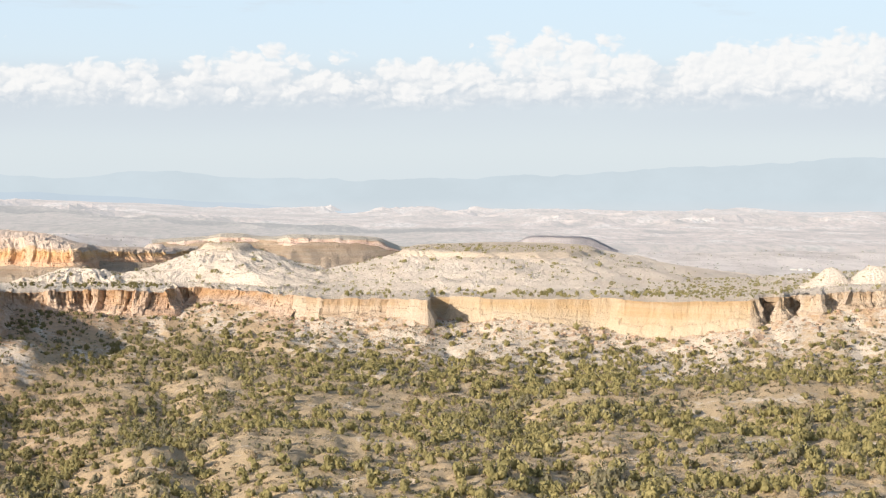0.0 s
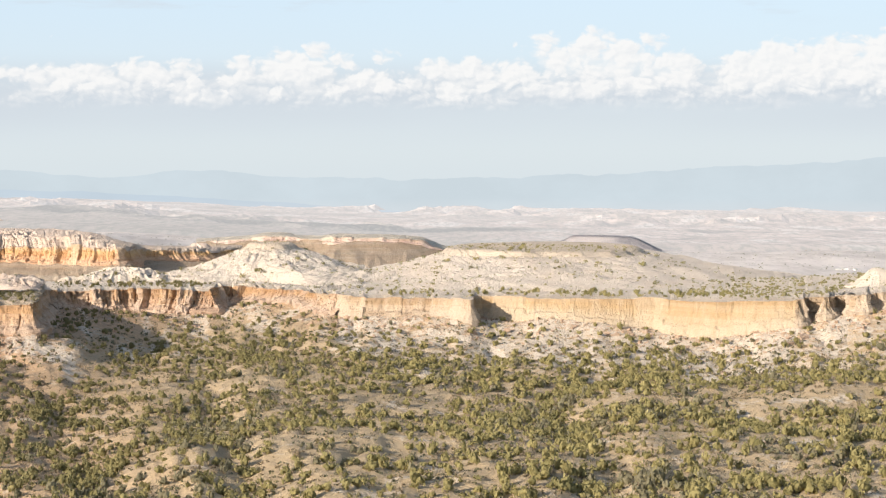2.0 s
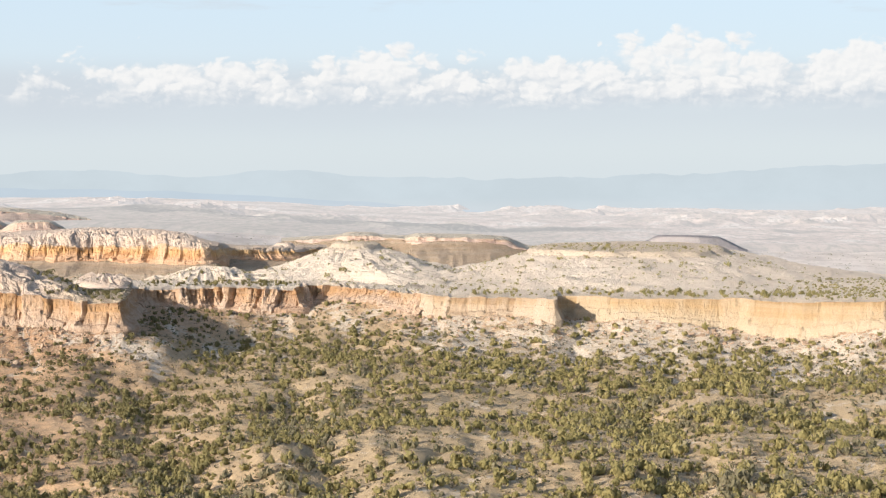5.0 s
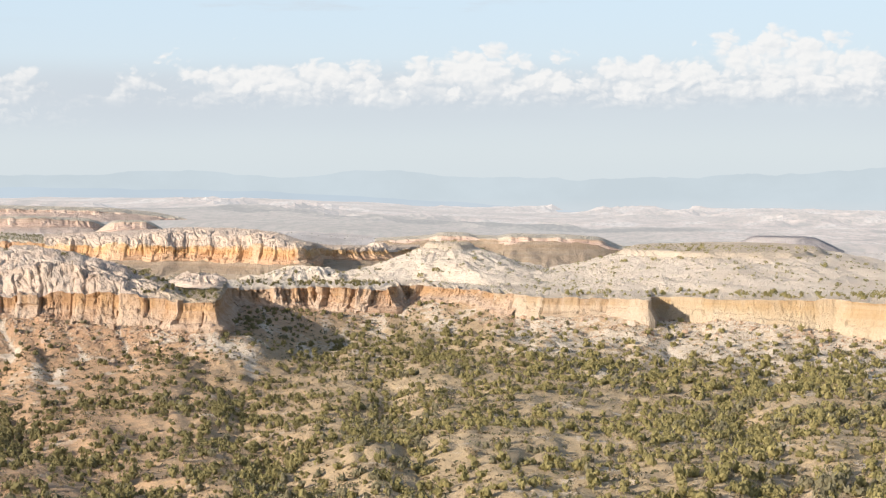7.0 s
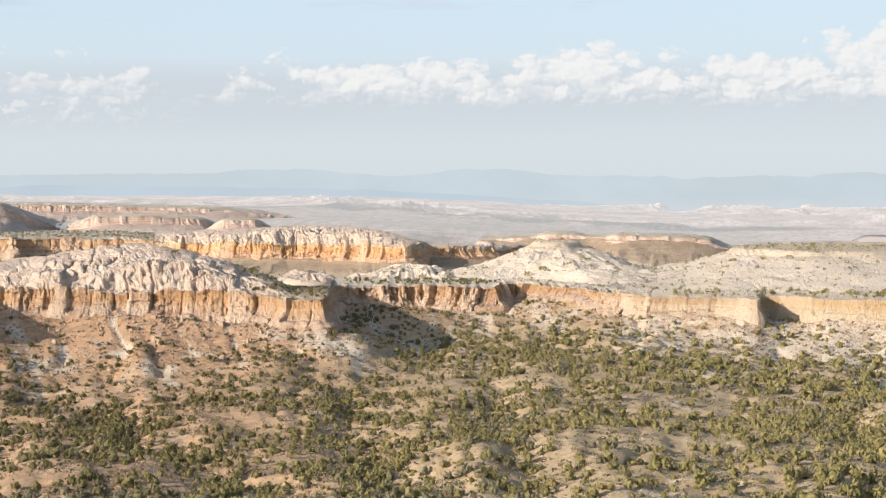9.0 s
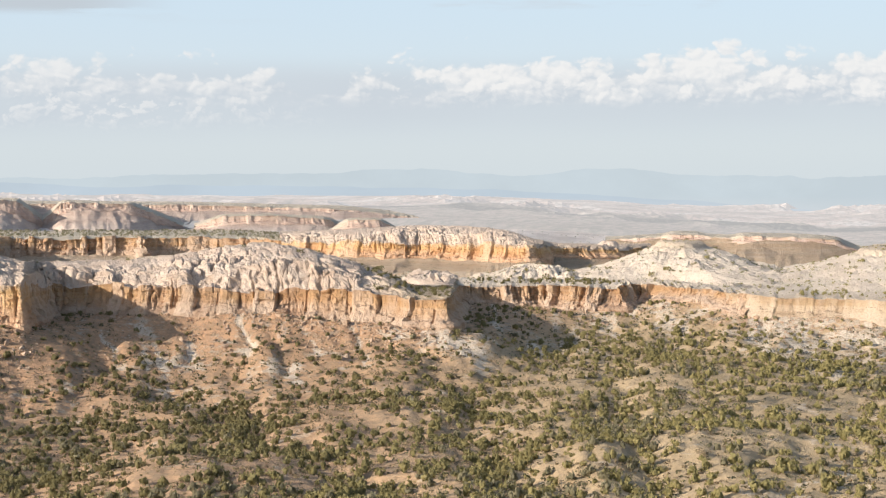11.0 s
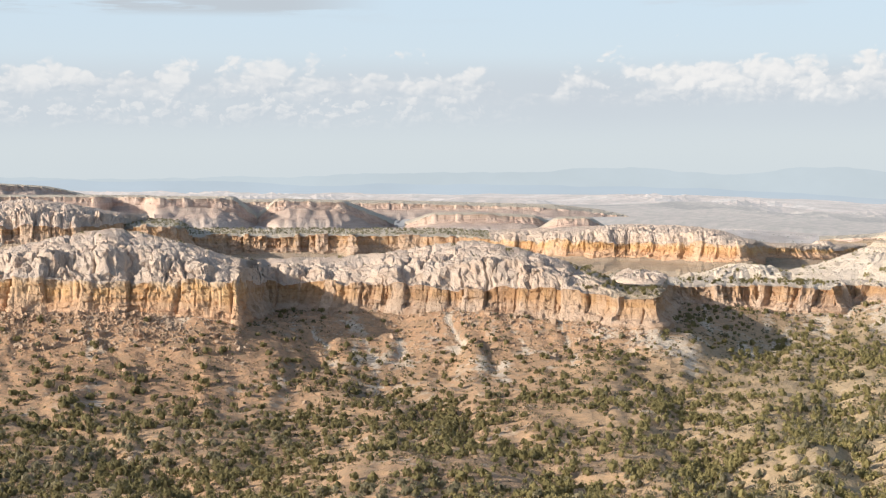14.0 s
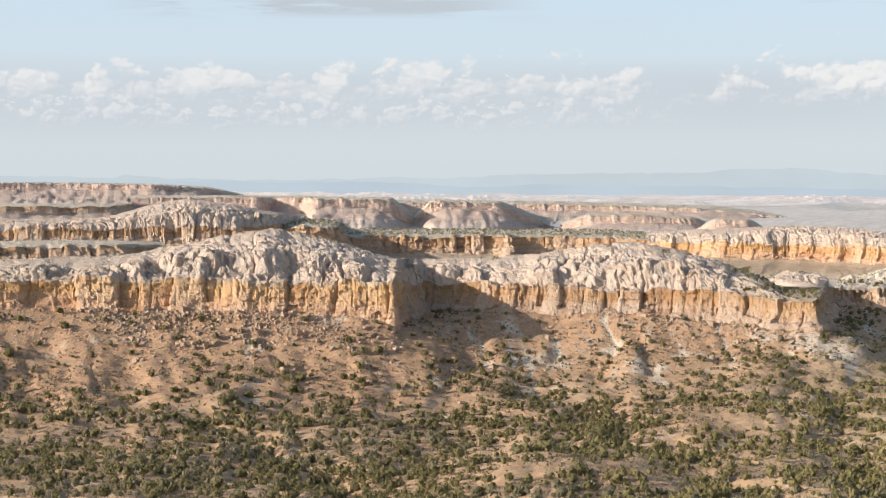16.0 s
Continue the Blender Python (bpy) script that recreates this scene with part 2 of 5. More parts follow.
# how far the tuff cap stands back from the rim
SETBACK = sstep(MAIN.az, 15.8, 17.5) * np.clip(3.0 + 5.5 * fbm(MAIN.az / 0.9, 0 * MAIN.az, 44.0, 3) + np.interp(MAIN.az, [33, 36, 42], [0, 4, 6]), 0, 14)


def cap_shape(az, d, rim=MAIN):
    """The height of the mesa's top behind its rim."""
    R, top, foot, cap, deep = rim(az)
    u = (d - R) / deep
    if rim is MAIN:
        u = u - np.interp(az, MAIN.az, SETBACK) / deep
    rise = sstep(u, 0.0, 0.09) * 0.5 + sstep(u, 0.05, 0.52) * 0.5
    fall = sstep(u, 0.55, 1.0)
    back = np.where(deep > 130, 4.0, 14.0) if rim is MAIN else rim.back
    return top + 0.35 + cap * rise * (1 - fall) - back * fall * fall


VALLEY = Rim([(-24, 0, 1, 95, 0, 0), (-14, 0, 1, 95, 0, 0), (-8, 0, -1, 75, 0, 0), (0, 0, -2, 75, 0, 0), (6, 0, -1, 95, 0, 0), (14, 0, -2, 100, 0, 0),
              (20, 0, -6.5, 90, 0, 0), (28, 0, -9, 85, 0, 0), (36, 0, -9, 90, 0, 0), (52, 0, -8, 90, 0, 0)], 1.0)


def plain_z(az, d):
    """The land behind the mesas: lower towards the river on the right, rising to the horizon."""
    west = np.interp(d, [600, 1300, 1900, 2600, 3500, 4300, 4990], [3, 4, 8, 12, 14, 17, 22])
    east = np.interp(d, [600, 1000, 1400, 2000, 2700, 3500, 4300, 4990], [3, -6, -15, -17, -19, -19, -18, -15])
    return east + (west - east) * sstep(az, 2, 16)


def fan_line():
    """Where the talus begins: fans spread round the cliff's noses and fill its bays."""
    R = MAIN.cols[0]
    best = R.copy()
    spread = np.interp(MAIN.az, [16, 22], [24.0, 10.0])
    for k in range(-200, 201, 5):
        best = np.minimum(best, np.roll(R, k) - 5.0 + spread * abs(k) * 0.02)
    ker = np.exp(-0.5 * (np.arange(-60, 61) / 25.0) ** 2)
    return np.convolve(np.pad(best, 60, mode="edge"), ker / ker.sum(), "valid")


FAN = fan_line()


def talus_z(az, d):
    R, top, foot, cap, deep = MAIN(az)
    floor, reach = VALLEY(az)[1:3]
    line = np.interp(az, MAIN.az, FAN)
    s = np.clip(line - d, 0, None)
    z = floor + (foot - floor) * (0.75 * np.exp(-s / (reach * 0.30)) + 0.25 * np.exp(-s / (reach * 1.1)))
    z = z - 0.05 * np.clip(R - np.maximum(d, line), 0, 40)
    return z + (2.0 - floor) * sstep(s, 150, 330)


# pale chutes down the talus: bearing at the top, how far they drift sideways, how far down they reach
CHUTES = [(-10.6, -1.0, 70), (-11.8, -1.7, 85), (-13.1, -2.2, 90), (-9.2, 0.3, 50), (0.1, -0.8, 60), (4.4, -0.5, 45), (8.6, -0.6, 40), (14.0, -1.3, 75), (15.6, 0.2, 40),
          (17.6, -0.4, 60), (19.4, -0.5, 55), (21.3, -0.7, 50), (23.0, 0.2, 45), (24.7, -0.9, 70), (25.9, -1.0, 60), (33.0, 0.3, 35)]


def chutes(az, t):
    """How deep in a chute: t is the way down from the talus's head."""
    x, y = plan(az, 640 - t)
    wob = 0.28 * fbm(x / 17, y / 17, 63.0, 3)
    out = 0
    for c, drift, reach in CHUTES:
        w = 0.09 + 0.06 * np.clip(t, 0, 90) / 60
        out = out + np.exp(-((az + wob - c - drift * np.clip(t, 0, 120) / 60) / w) ** 2) * (1 - sstep(t, reach * 0.6, reach))
    return np.clip(out, 0, 1) * sstep(t, -12, 4) * (0.35 + 0.65 * sstep(fbm(x / 21, y / 21, 66.0, 2), -0.4, 0.3))


# draws across the valley floor: bearing and distance along each
DRAWS = [[(25.0, 612), (23.6, 575), (22.0, 535), (20.0, 450), (18.2, 395), (16.0, 345), (13.5, 300)], [(9.0, 590), (9.3, 485), (9.0, 420), (8.0, 365), (6.5, 310)],
         [(-3.5, 600), (-2.2, 500), (-3.0, 420), (-4.5, 340)], [(34.5, 520), (31.5, 440), (29.5, 380), (28.5, 320)], [(14.3, 560), (13.5, 490), (13.8, 420), (12.2, 350)]]


def draw_depth(x, y):
    """1 in the bed of a draw, 0 away from it."""
    wx, wy = x + 5 * fbm(x / 22, y / 22, 33.0, 2), y + 5 * fbm(x / 22, y / 22, 38.0, 2)
    out = np.zeros(np.shape(wx))
    for line in DRAWS:
        px, py = plan(np.array([p[0] for p in line]), np.array([p[1] for p in line]))
        for ax, ay, bx, by in zip(px[:-1], py[:-1], px[1:], py[1:]):
            t = np.clip(((wx - ax) * (bx - ax) + (wy - ay) * (by - ay)) / ((bx - ax) ** 2 + (by - ay) ** 2), 0, 1)
            out = np.maximum(out, np.exp(-((wx - ax - t * (bx - ax)) ** 2 + (wy - ay - t * (by - ay)) ** 2) / 7.5 ** 2))
    return out


def hummocks(x, y):
    return 1.5 * fbm(x / 52, y / 52, 3.0, 3) + 0.6 * fbm(x / 19, y / 26, 27.0, 2)


def ground_z(az, d):
    """The ground's height: valley, talus up to the cliffs' foot, canyons behind, plain."""
    az, d = np.broadcast_arrays(np.asarray(az, float), np.asarray(d, float))
    inside = np.clip(az, MAIN.lo, MAIN.hi)
    x, y = plan(az, d)
    R, top, foot, cap, deep = MAIN(inside)
    z = 0
    rim = 0
    offs = np.linspace(-2.4, 2.4, 17)
    for off, w in zip(offs, np.exp(-0.5 * (offs / 1.0) ** 2) / np.exp(-0.5 * (offs / 1.0) ** 2).sum()):
        near = np.clip(az + off, MAIN.lo, MAIN.hi)
        z = z + w * talus_z(near, d)
        rim = rim + w * talus_z(near, R)
    s = R - d
    z = z + np.clip(foot - rim, -1, 9) * np.exp(-np.clip(s, 0, None) / 13.0)
    t = np.interp(inside, MAIN.az, FAN) - d
    gully = ridged(az * 0.55 + 0.5 * fbm(x / 50, y / 50, 5.0, 2), t / 110.0 + 0.3 * fbm(x / 40, y / 40, 6.0, 2), 1.0, 3, 0.28)
    rib = ridged(az * 1.25 + 0.6 * fbm(x / 40, y / 40, 15.0, 2), t / 160.0, 21.0, 2, 0.2)
    z = z - (1.5 * gully + 0.9 * rib) * sstep(t, 0, 22) * (1 - 0.6 * sstep(t, 60, 120)) - 1.1 * chutes(az, t)
    z = z - 2.3 * draw_depth(x, y) * sstep(t, 35, 100)
    z = z + hummocks(x, y) * sstep(t, 0, 60) + 0.26 * fbm(x / 11, y / 11, 8.0, 4, 0.55) + 0.34 * fbm(x / 4.2, y / 4.2, 18.0, 2) * sstep(t, -40, 5)
    z = z + 3.2 * np.exp(-((az - 13.5) / 1.0) ** 2 - ((d - 614) / 30.0) ** 2) * (d < R)
    z = z + (2.0 + hummocks(x, y) + 0.3 * fbm(x / 9, y / 9, 8.0, 3) - z) * (1 - sstep(d, 200, 290))
    b = -s
    far = plain_z(az, d) + 1.8 * fbm(x / 90, y / 90, 11.0, 4) + 3.0 * ridged(x / 260, y / 260, 3.0, 3) * sstep(d, 1300, 1700) * (1 - sstep(d, 2000, 2150))
    far = far + (1.6 * ridged(x / 26, y / 26, 13.0, 3) + 0.6 * fbm(x / 6, y / 6, 2.0, 2)) * sstep(b, 90, 160) * (1 - sstep(b, 700, 1000))
    under = foot - 1.0 - 3 * sstep(b, 0, 30)
    return np.where(b > 0, under + (far - under) * sstep(b, 20, 90), z)


# ---- building helpers ----
def mesh_of(name, verts, faces, smooth=True, floats=None):
    me = bpy.data.meshes.new(name)
    v = np.asarray(verts, np.float32).reshape(-1, 3)
    f = np.asarray(faces, np.int32)
    me.vertices.add(len(v))
    me.vertices.foreach_set("co", v.ravel())
    me.loops.add(f.size)
    me.loops.foreach_set("vertex_index", f.ravel())
    me.polygons.add(len(f))
    me.polygons.foreach_set("loop_start", np.arange(0, f.size, f.shape[1], dtype=np.int32))
    me.polygons.foreach_set("use_smooth", np.full(len(f), smooth))
    for key, values in (floats or {}).items():
        a = me.attributes.new(key, "FLOAT", "POINT")
        a.data.foreach_set("value", np.asarray(values, np.float32).ravel())
    me.update(calc_edges=True)
    me.validate()
    return me


def grid_faces(rows, cols):
    k = np.arange(rows * cols).reshape(rows, cols)
    return np.stack([k[:-1, :-1], k[:-1, 1:], k[1:, 1:], k[1:, :-1]], -1).reshape(-1, 4)


def part(name, me, material, parent=None, label=""):
    ob = new(name, me)
    if material:
        me.materials.clear()
        me.materials.append(material)
    if parent:
        ob.parent = parent
    if label:
        ob["label"] = label
    return ob


def empty(name, x, y, z):
    ob = new(name)
    ob.location = (x, y, z)
    ob.empty_display_size = 1
    return ob


# ---- materials ----
def material(name, rough=0.9):
    m = bpy.data.materials.new(name)
    m.use_nodes = True
    n = Nodes(m.node_tree)
    bsdf = n.add("ShaderNodeBsdfPrincipled")
    n.put(bsdf.inputs["Roughness"], rough)
    n.put(bsdf.inputs["Specular IOR Level"], 0.15)
    n.put(n.add("ShaderNodeOutputMaterial").inputs[0], bsdf.outputs[0])
    pos = n.add("ShaderNodeNewGeometry").outputs["Position"]
    return m, n, bsdf, pos


def bump(n, bsdf, height, strength=0.5, distance=0.3):
    b = n.add("ShaderNodeBump")
    n.put(b.inputs["Height"], height), n.put(b.inputs["Strength"], strength), n.put(b.inputs["Distance"], distance)
    n.put(bsdf.inputs["Normal"], b.outputs[0])


def stretched(n, pos, sx, sy, sz):
    v = n.add("ShaderNodeVectorMath", operation="MULTIPLY")
    n.put(v.inputs[0], pos), n.put(v.inputs[1], (sx, sy, sz))
    return v.outputs[0]


def cliff_material(name, low, mid, high, stain, pale_rock=(0.60, 0.50, 0.40), blotch=0.75, rim=None, shrubs=0.0):
    m, n, bsdf, pos = material(name)
    band = n.add("ShaderNodeAttribute", attribute_name="band").outputs["Fac"]
    wob = n.math("ADD", band, n.math("MULTIPLY", n.math("SUBTRACT", n.noise(stretched(n, pos, 1, 1, 0.4), 0.12, 4), 0.5), blotch))
    col = n.ramp(wob, [(0.12, low), (0.45, mid), (0.72, high), (0.97, tuple(0.85 * a for a in high))])
    streak = n.noise(stretched(n, pos, 1, 1, 0.09), 0.55, 5, 0.6)
    col = n.mix(n.remap(streak, 0.50, 0.74, 0, 0.55), col, stain)
    pale = n.noise(stretched(n, pos, 1, 1, 0.15), 0.3, 3)
    col = n.mix(n.remap(pale, 0.54, 0.7, 0, 0.55), col, pale_rock)
    tone = n.add("ShaderNodeAttribute", attribute_name="tone").outputs["Fac"]
    col = n.mix(n.remap(tone, 0.60, 0.85, 0, 0.55), col, pale_rock)
    col = n.mix(n.remap(tone, 0.40, 0.12, 0, 0.5), col, stain)
    layers = n.noise(stretched(n, pos, 0.03, 0.03, 1.0), 0.45, 3, 0.6)
    col = n.mix(n.remap(layers, 0.45, 0.62, 0, 0.35), col, pale_rock)
    grain = n.noise(pos, 2.2, 4, 0.65)
    col = n.mix(n.remap(grain, 0.3, 0.7, 0, 1), n.mix(1.0, col, (0.8, 0.78, 0.76), "MULTIPLY"), col)
    if rim:
        edge = n.math("ADD", band, n.math("MULTIPLY", n.math("SUBTRACT", n.noise(stretched(n, pos, 1, 1, 0.5), 0.22, 4, 0.6), 0.5), 0.9))
        col = n.mix(n.remap(edge, 0.84, 0.98, 0, 0.9), col, rim)
    if shrubs:
        dots = n.noise(pos, 0.30, 2, 0.5)
        col = n.mix(n.remap(dots, 0.60, 0.66, 0, shrubs), col, (0.24, 0.225, 0.15))
    n.put(bsdf.inputs["Base Color"], col)
    bump(n, bsdf, n.math("ADD", n.noise(stretched(n, pos, 1, 1, 0.25), 0.9, 6, 0.7), n.math("MULTIPLY", streak, 0.8)), 1.0, 1.2)
    return m


def tuff_material(name, base, dark, warm):
    m, n, bsdf, pos = material(name)
    a = n.noise(pos, 0.09, 4)
    b = n.noise(pos, 0.7, 5, 0.65)
    col = n.mix(n.remap(a, 0.42, 0.66, 0, 0.8), base, warm)
    col = n.mix(n.remap(b, 0.52, 0.75, 0, 0.7), col, dark)
    lich = n.noise(pos, 1.9, 4, 0.7)
    col = n.mix(n.remap(lich, 0.60, 0.72, 0, 0.4), col, tuple(0.45 * c for c in dark))
    earth = n.add("ShaderNodeAttribute", attribute_name="earth").outputs["Fac"]
    earth = n.math("ADD", earth, n.math("MULTIPLY", n.math("SUBTRACT", b, 0.5), n.math("MULTIPLY", earth, 1.2)), clamp=True)
    col = n.mix(earth, col, n.mix(n.remap(lich, 0.4, 0.6, 0, 1), (0.55, 0.44, 0.325), (0.43, 0.35, 0.245)))
    # weathered hollows, the shade inside them mixed into the colour
    pit = n.add("ShaderNodeTexVoronoi", feature="SMOOTH_F1")
    n.put(pit.inputs["Vector"], stretched(n, pos, 1, 1, 0.6)), n.put(pit.inputs["Scale"], 0.42)
    hollow = n.math("MULTIPLY", n.remap(pit.outputs["Distance"], 0.62, 0.80, 0, 1, True), n.remap(a, 0.40, 0.55, 0.25, 1))
    col = n.mix(n.math("MULTIPLY", hollow, 0.22), col, tuple(0.6 * c for c in dark))
    n.put(bsdf.inputs["Base Color"], col)
    bump(n, bsdf, n.math("SUBTRACT", n.math("ADD", b, n.math("MULTIPLY", lich, 0.5)), n.math("MULTIPLY", hollow, 0.5)), 1.0, 1.1)
    return m


def soil_material(name="soil", stony=1.0):
    m, n, bsdf, pos = material(name)
    pale = n.add("ShaderNodeAttribute", attribute_name="pale").outputs["Fac"]
    red = n.add("ShaderNodeAttribute", attribute_name="red").outputs["Fac"]
    grey = n.add("ShaderNodeAttribute", attribute_name="grey").outputs["Fac"]
    a = n.noise(pos, 0.03, 4)
    b = n.noise(pos, 0.28, 5, 0.6)
    c = n.noise(pos, 1.6, 4, 0.7)
    col = n.mix(n.remap(a, 0.35, 0.65, 0, 1), (0.44, 0.335, 0.205), (0.51, 0.39, 0.245))
    col = n.mix(red, col, n.mix(n.remap(b, 0.4, 0.6, 0, 1), (0.53, 0.33, 0.20), (0.36, 0.235, 0.15)))
    col = n.mix(n.remap(n.math("ADD", pale, n.math("MULTIPLY", n.math("SUBTRACT", b, 0.5), 2.0)), 0.35, 0.8, 0, 0.9), col, (0.66, 0.58, 0.48))
    col = n.mix(n.remap(b, 0.50, 0.70, 0, 0.5), col, (0.34, 0.265, 0.18))
    col = n.mix(n.remap(c, 0.50, 0.62, 0, 0.5), col, (0.28, 0.22, 0.145))
    # pale grey soil colour that stands in for haze over the far ground
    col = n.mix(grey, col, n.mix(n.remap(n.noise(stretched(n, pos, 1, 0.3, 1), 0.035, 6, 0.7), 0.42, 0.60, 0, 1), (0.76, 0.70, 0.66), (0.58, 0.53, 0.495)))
    # stones in the soil
    cell = n.add("ShaderNodeTexVoronoi")
    n.put(cell.inputs["Vector"], pos), n.put(cell.inputs["Scale"], 0.75)
    pick = n.add("ShaderNodeSeparateColor")
    n.put(pick.inputs[0], cell.outputs["Color"])
    lump = n.math("MULTIPLY", n.remap(pick.outputs[0], 0.55, 0.7, 0, 1), n.remap(cell.outputs["Distance"], 0.25, 0.45, 1, 0))
    stony = n.add("ShaderNodeAttribute", attribute_name="stony").outputs["Fac"]
    lump = n.math("MULTIPLY", lump, stony)
    col = n.mix(n.math("MULTIPLY", lump, 0.55), col, n.mix(n.remap(pick.outputs[1], 0.3, 0.7, 0, 1), (0.62, 0.53, 0.43), (0.40, 0.29, 0.20)))
    n.put(bsdf.inputs["Base Color"], col)
    bump(n, bsdf, n.math("ADD", n.math("ADD", b, n.math("MULTIPLY", c, 0.5)), n.math("MULTIPLY", lump, 0.6)), 0.9, 0.8)
    return m


def leaf_material(name, a, b, west=None):
    m, n, bsdf, pos = material(name, 0.75)
    tone = n.noise(pos, 0.22, 3)
    isl = n.add("ShaderNodeNewGeometry").outputs["Random Per Island"]
    col = n.mix(n.remap(n.math("ADD", n.math("MULTIPLY", tone, 0.7), n.math("MULTIPLY", isl, 0.22)), 0.28, 0.72, 0, 1), a, b)
    # darker plants westward; the brighter eastern leaves hold haze in their colour
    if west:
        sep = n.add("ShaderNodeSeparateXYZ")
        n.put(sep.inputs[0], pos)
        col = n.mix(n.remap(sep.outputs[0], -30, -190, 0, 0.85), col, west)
    n.put(bsdf.inputs["Base Color"], col)
    through_leaf = n.add("ShaderNodeBsdfTranslucent")
    n.put(through_leaf.inputs[0], col)
    both = n.add("ShaderNodeMixShader")
    n.put(both.inputs[0], 0.42), n.put(both.inputs[1], bsdf.outputs[0]), n.put(both.inputs[2], through_leaf.outputs[0])
    n.put(n.t.nodes["Material Output"].inputs[0], both.outputs[0])
    return m


ORANGE = cliff_material("orange_tuff", (0.61, 0.40, 0.27), (0.62, 0.39, 0.22), (0.645, 0.415, 0.195), (0.47, 0.255, 0.125), (0.67, 0.505, 0.365), rim=(0.57, 0.45, 0.335))
BUFF = cliff_material("buff_tuff", (0.56, 0.475, 0.36), (0.50, 0.395, 0.265), (0.475, 0.34, 0.195), (0.40, 0.275, 0.155), (0.56, 0.455, 0.33))
TAN = cliff_material("tan_tuff", (0.52, 0.43, 0.33), (0.49, 0.385, 0.27), (0.47, 0.35, 0.225), (0.30, 0.20, 0.12))
RUST = cliff_material("rust_tuff", (0.56, 0.43, 0.33), (0.52, 0.36, 0.235), (0.51, 0.325, 0.175), (0.36, 0.205, 0.115), (0.62, 0.49, 0.39))
WHITE = tuff_material("white_tuff", (0.58, 0.485, 0.41), (0.43, 0.35, 0.287), (0.57, 0.44, 0.345))
SOIL = soil_material()
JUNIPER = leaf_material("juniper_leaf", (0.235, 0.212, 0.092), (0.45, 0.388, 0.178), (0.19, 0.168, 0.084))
BARK = leaf_material("bark", (0.12, 0.09, 0.06), (0.18, 0.14, 0.1))


# ---- ground ----
def build_ground():
    az = np.r_[np.arange(-180, -24, 6.0), np.arange(-24, -18, 0.4), np.arange(-18, 44, 0.135), np.arange(44, 52, 0.4), np.arange(52, 181, 6.0)]
    az[-1] = 180
    d = np.r_[0.0, 4, 9, 16, 25, 37, 52, 70, 92, 118, 148, 182, 220, 248, np.arange(270, 760, 1.9), np.arange(760, 1500, 11), np.arange(1500, 3000, 40), np.arange(3000, 4900, 100), 4980]
    A, D = np.meshgrid(az, d)
    x, y = plan(A, D)
    z = ground_z(A, D)
    R, top, foot, cap, deep = MAIN(np.clip(A, MAIN.lo, MAIN.hi))
    s = np.where(D < R, np.maximum(np.interp(np.clip(A, MAIN.lo, MAIN.hi), MAIN.az, FAN) - D, 0.1), R - D)
    pale = 0.8 * np.exp(-((A + 5) / 11.0) ** 2) * (1 - sstep(s, 20, 110)) + 0.35 * sstep(fbm(x / 25, y / 25, 21.0, 3), 0.35, 0.8) * (1 - sstep(s, 90, 160))
    pale = pale + 0.2 * (1 - sstep(np.abs(A - 25 - 1.5 * fbm(x / 60, y / 60)), 0.1, 0.5)) * sstep(s, 0, 20) * (1 - sstep(s, 60, 90))
    pale = pale + 0.45 * sstep(fbm(x / 9, y / 9, 31.0, 3), 0.45, 0.9) + 1.0 * chutes(np.clip(A, MAIN.lo, MAIN.hi), np.interp(np.clip(A, MAIN.lo, MAIN.hi), MAIN.az, FAN) - D) * (s > 0)
    pale = pale + 0.52 * sstep(vnoise(A * 2.6 + 0.35 * fbm(x / 12, y / 12, 3.0, 2), s / 60, 77.0), 0.12, 0.5) * (1 - sstep(s, 30, 85)) * (1 - sstep(A, 25, 29))
    pale = pale + 0.9 * np.exp(-((A - 14.1 + 0.25 * fbm(x / 12, y / 12, 9.0, 2)) / 0.75) ** 2 - ((D - 603) / 17.0) ** 2)
    # mask of that painted haze, rising with distance behind the mesas
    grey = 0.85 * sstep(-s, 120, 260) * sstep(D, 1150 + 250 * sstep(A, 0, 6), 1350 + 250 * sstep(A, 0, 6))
    # last term pales the eastern valley soil, painting in the brighter haze there
    pale = pale + 0.45 * sstep(-s, 0, 40) + 0.25 * (1 - sstep(A, -6, 12)) * sstep(s, 20, 80)
    red = sstep(A, 22, 33) * (1 - sstep(s, 25, 110)) * (0.6 + 0.5 * fbm(x / 30, y / 30, 4.0, 2)) + 0.5 * np.exp(-s / 25.0) * (s > 0) + 0.75 * sstep(A, 8, 20)
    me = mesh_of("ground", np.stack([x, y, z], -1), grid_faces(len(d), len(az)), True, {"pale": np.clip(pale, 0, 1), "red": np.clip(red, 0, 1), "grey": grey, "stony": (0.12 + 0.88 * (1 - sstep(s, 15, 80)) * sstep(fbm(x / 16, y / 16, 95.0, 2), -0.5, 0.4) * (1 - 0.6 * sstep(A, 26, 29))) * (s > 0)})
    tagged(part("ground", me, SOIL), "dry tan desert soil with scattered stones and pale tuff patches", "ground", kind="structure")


build_ground()


# ---- mesas ----
def cells(u, v, seed):
    """A random step for each block of a staggered grid."""
    iu = np.floor(u).astype(np.int64)
    iv = np.floor(v + 0.5 * lattice(iu, 7 + 0 * iu, seed + 0 * iu)).astype(np.int64)
    return lattice(iu, iv, seed + 0 * iu)


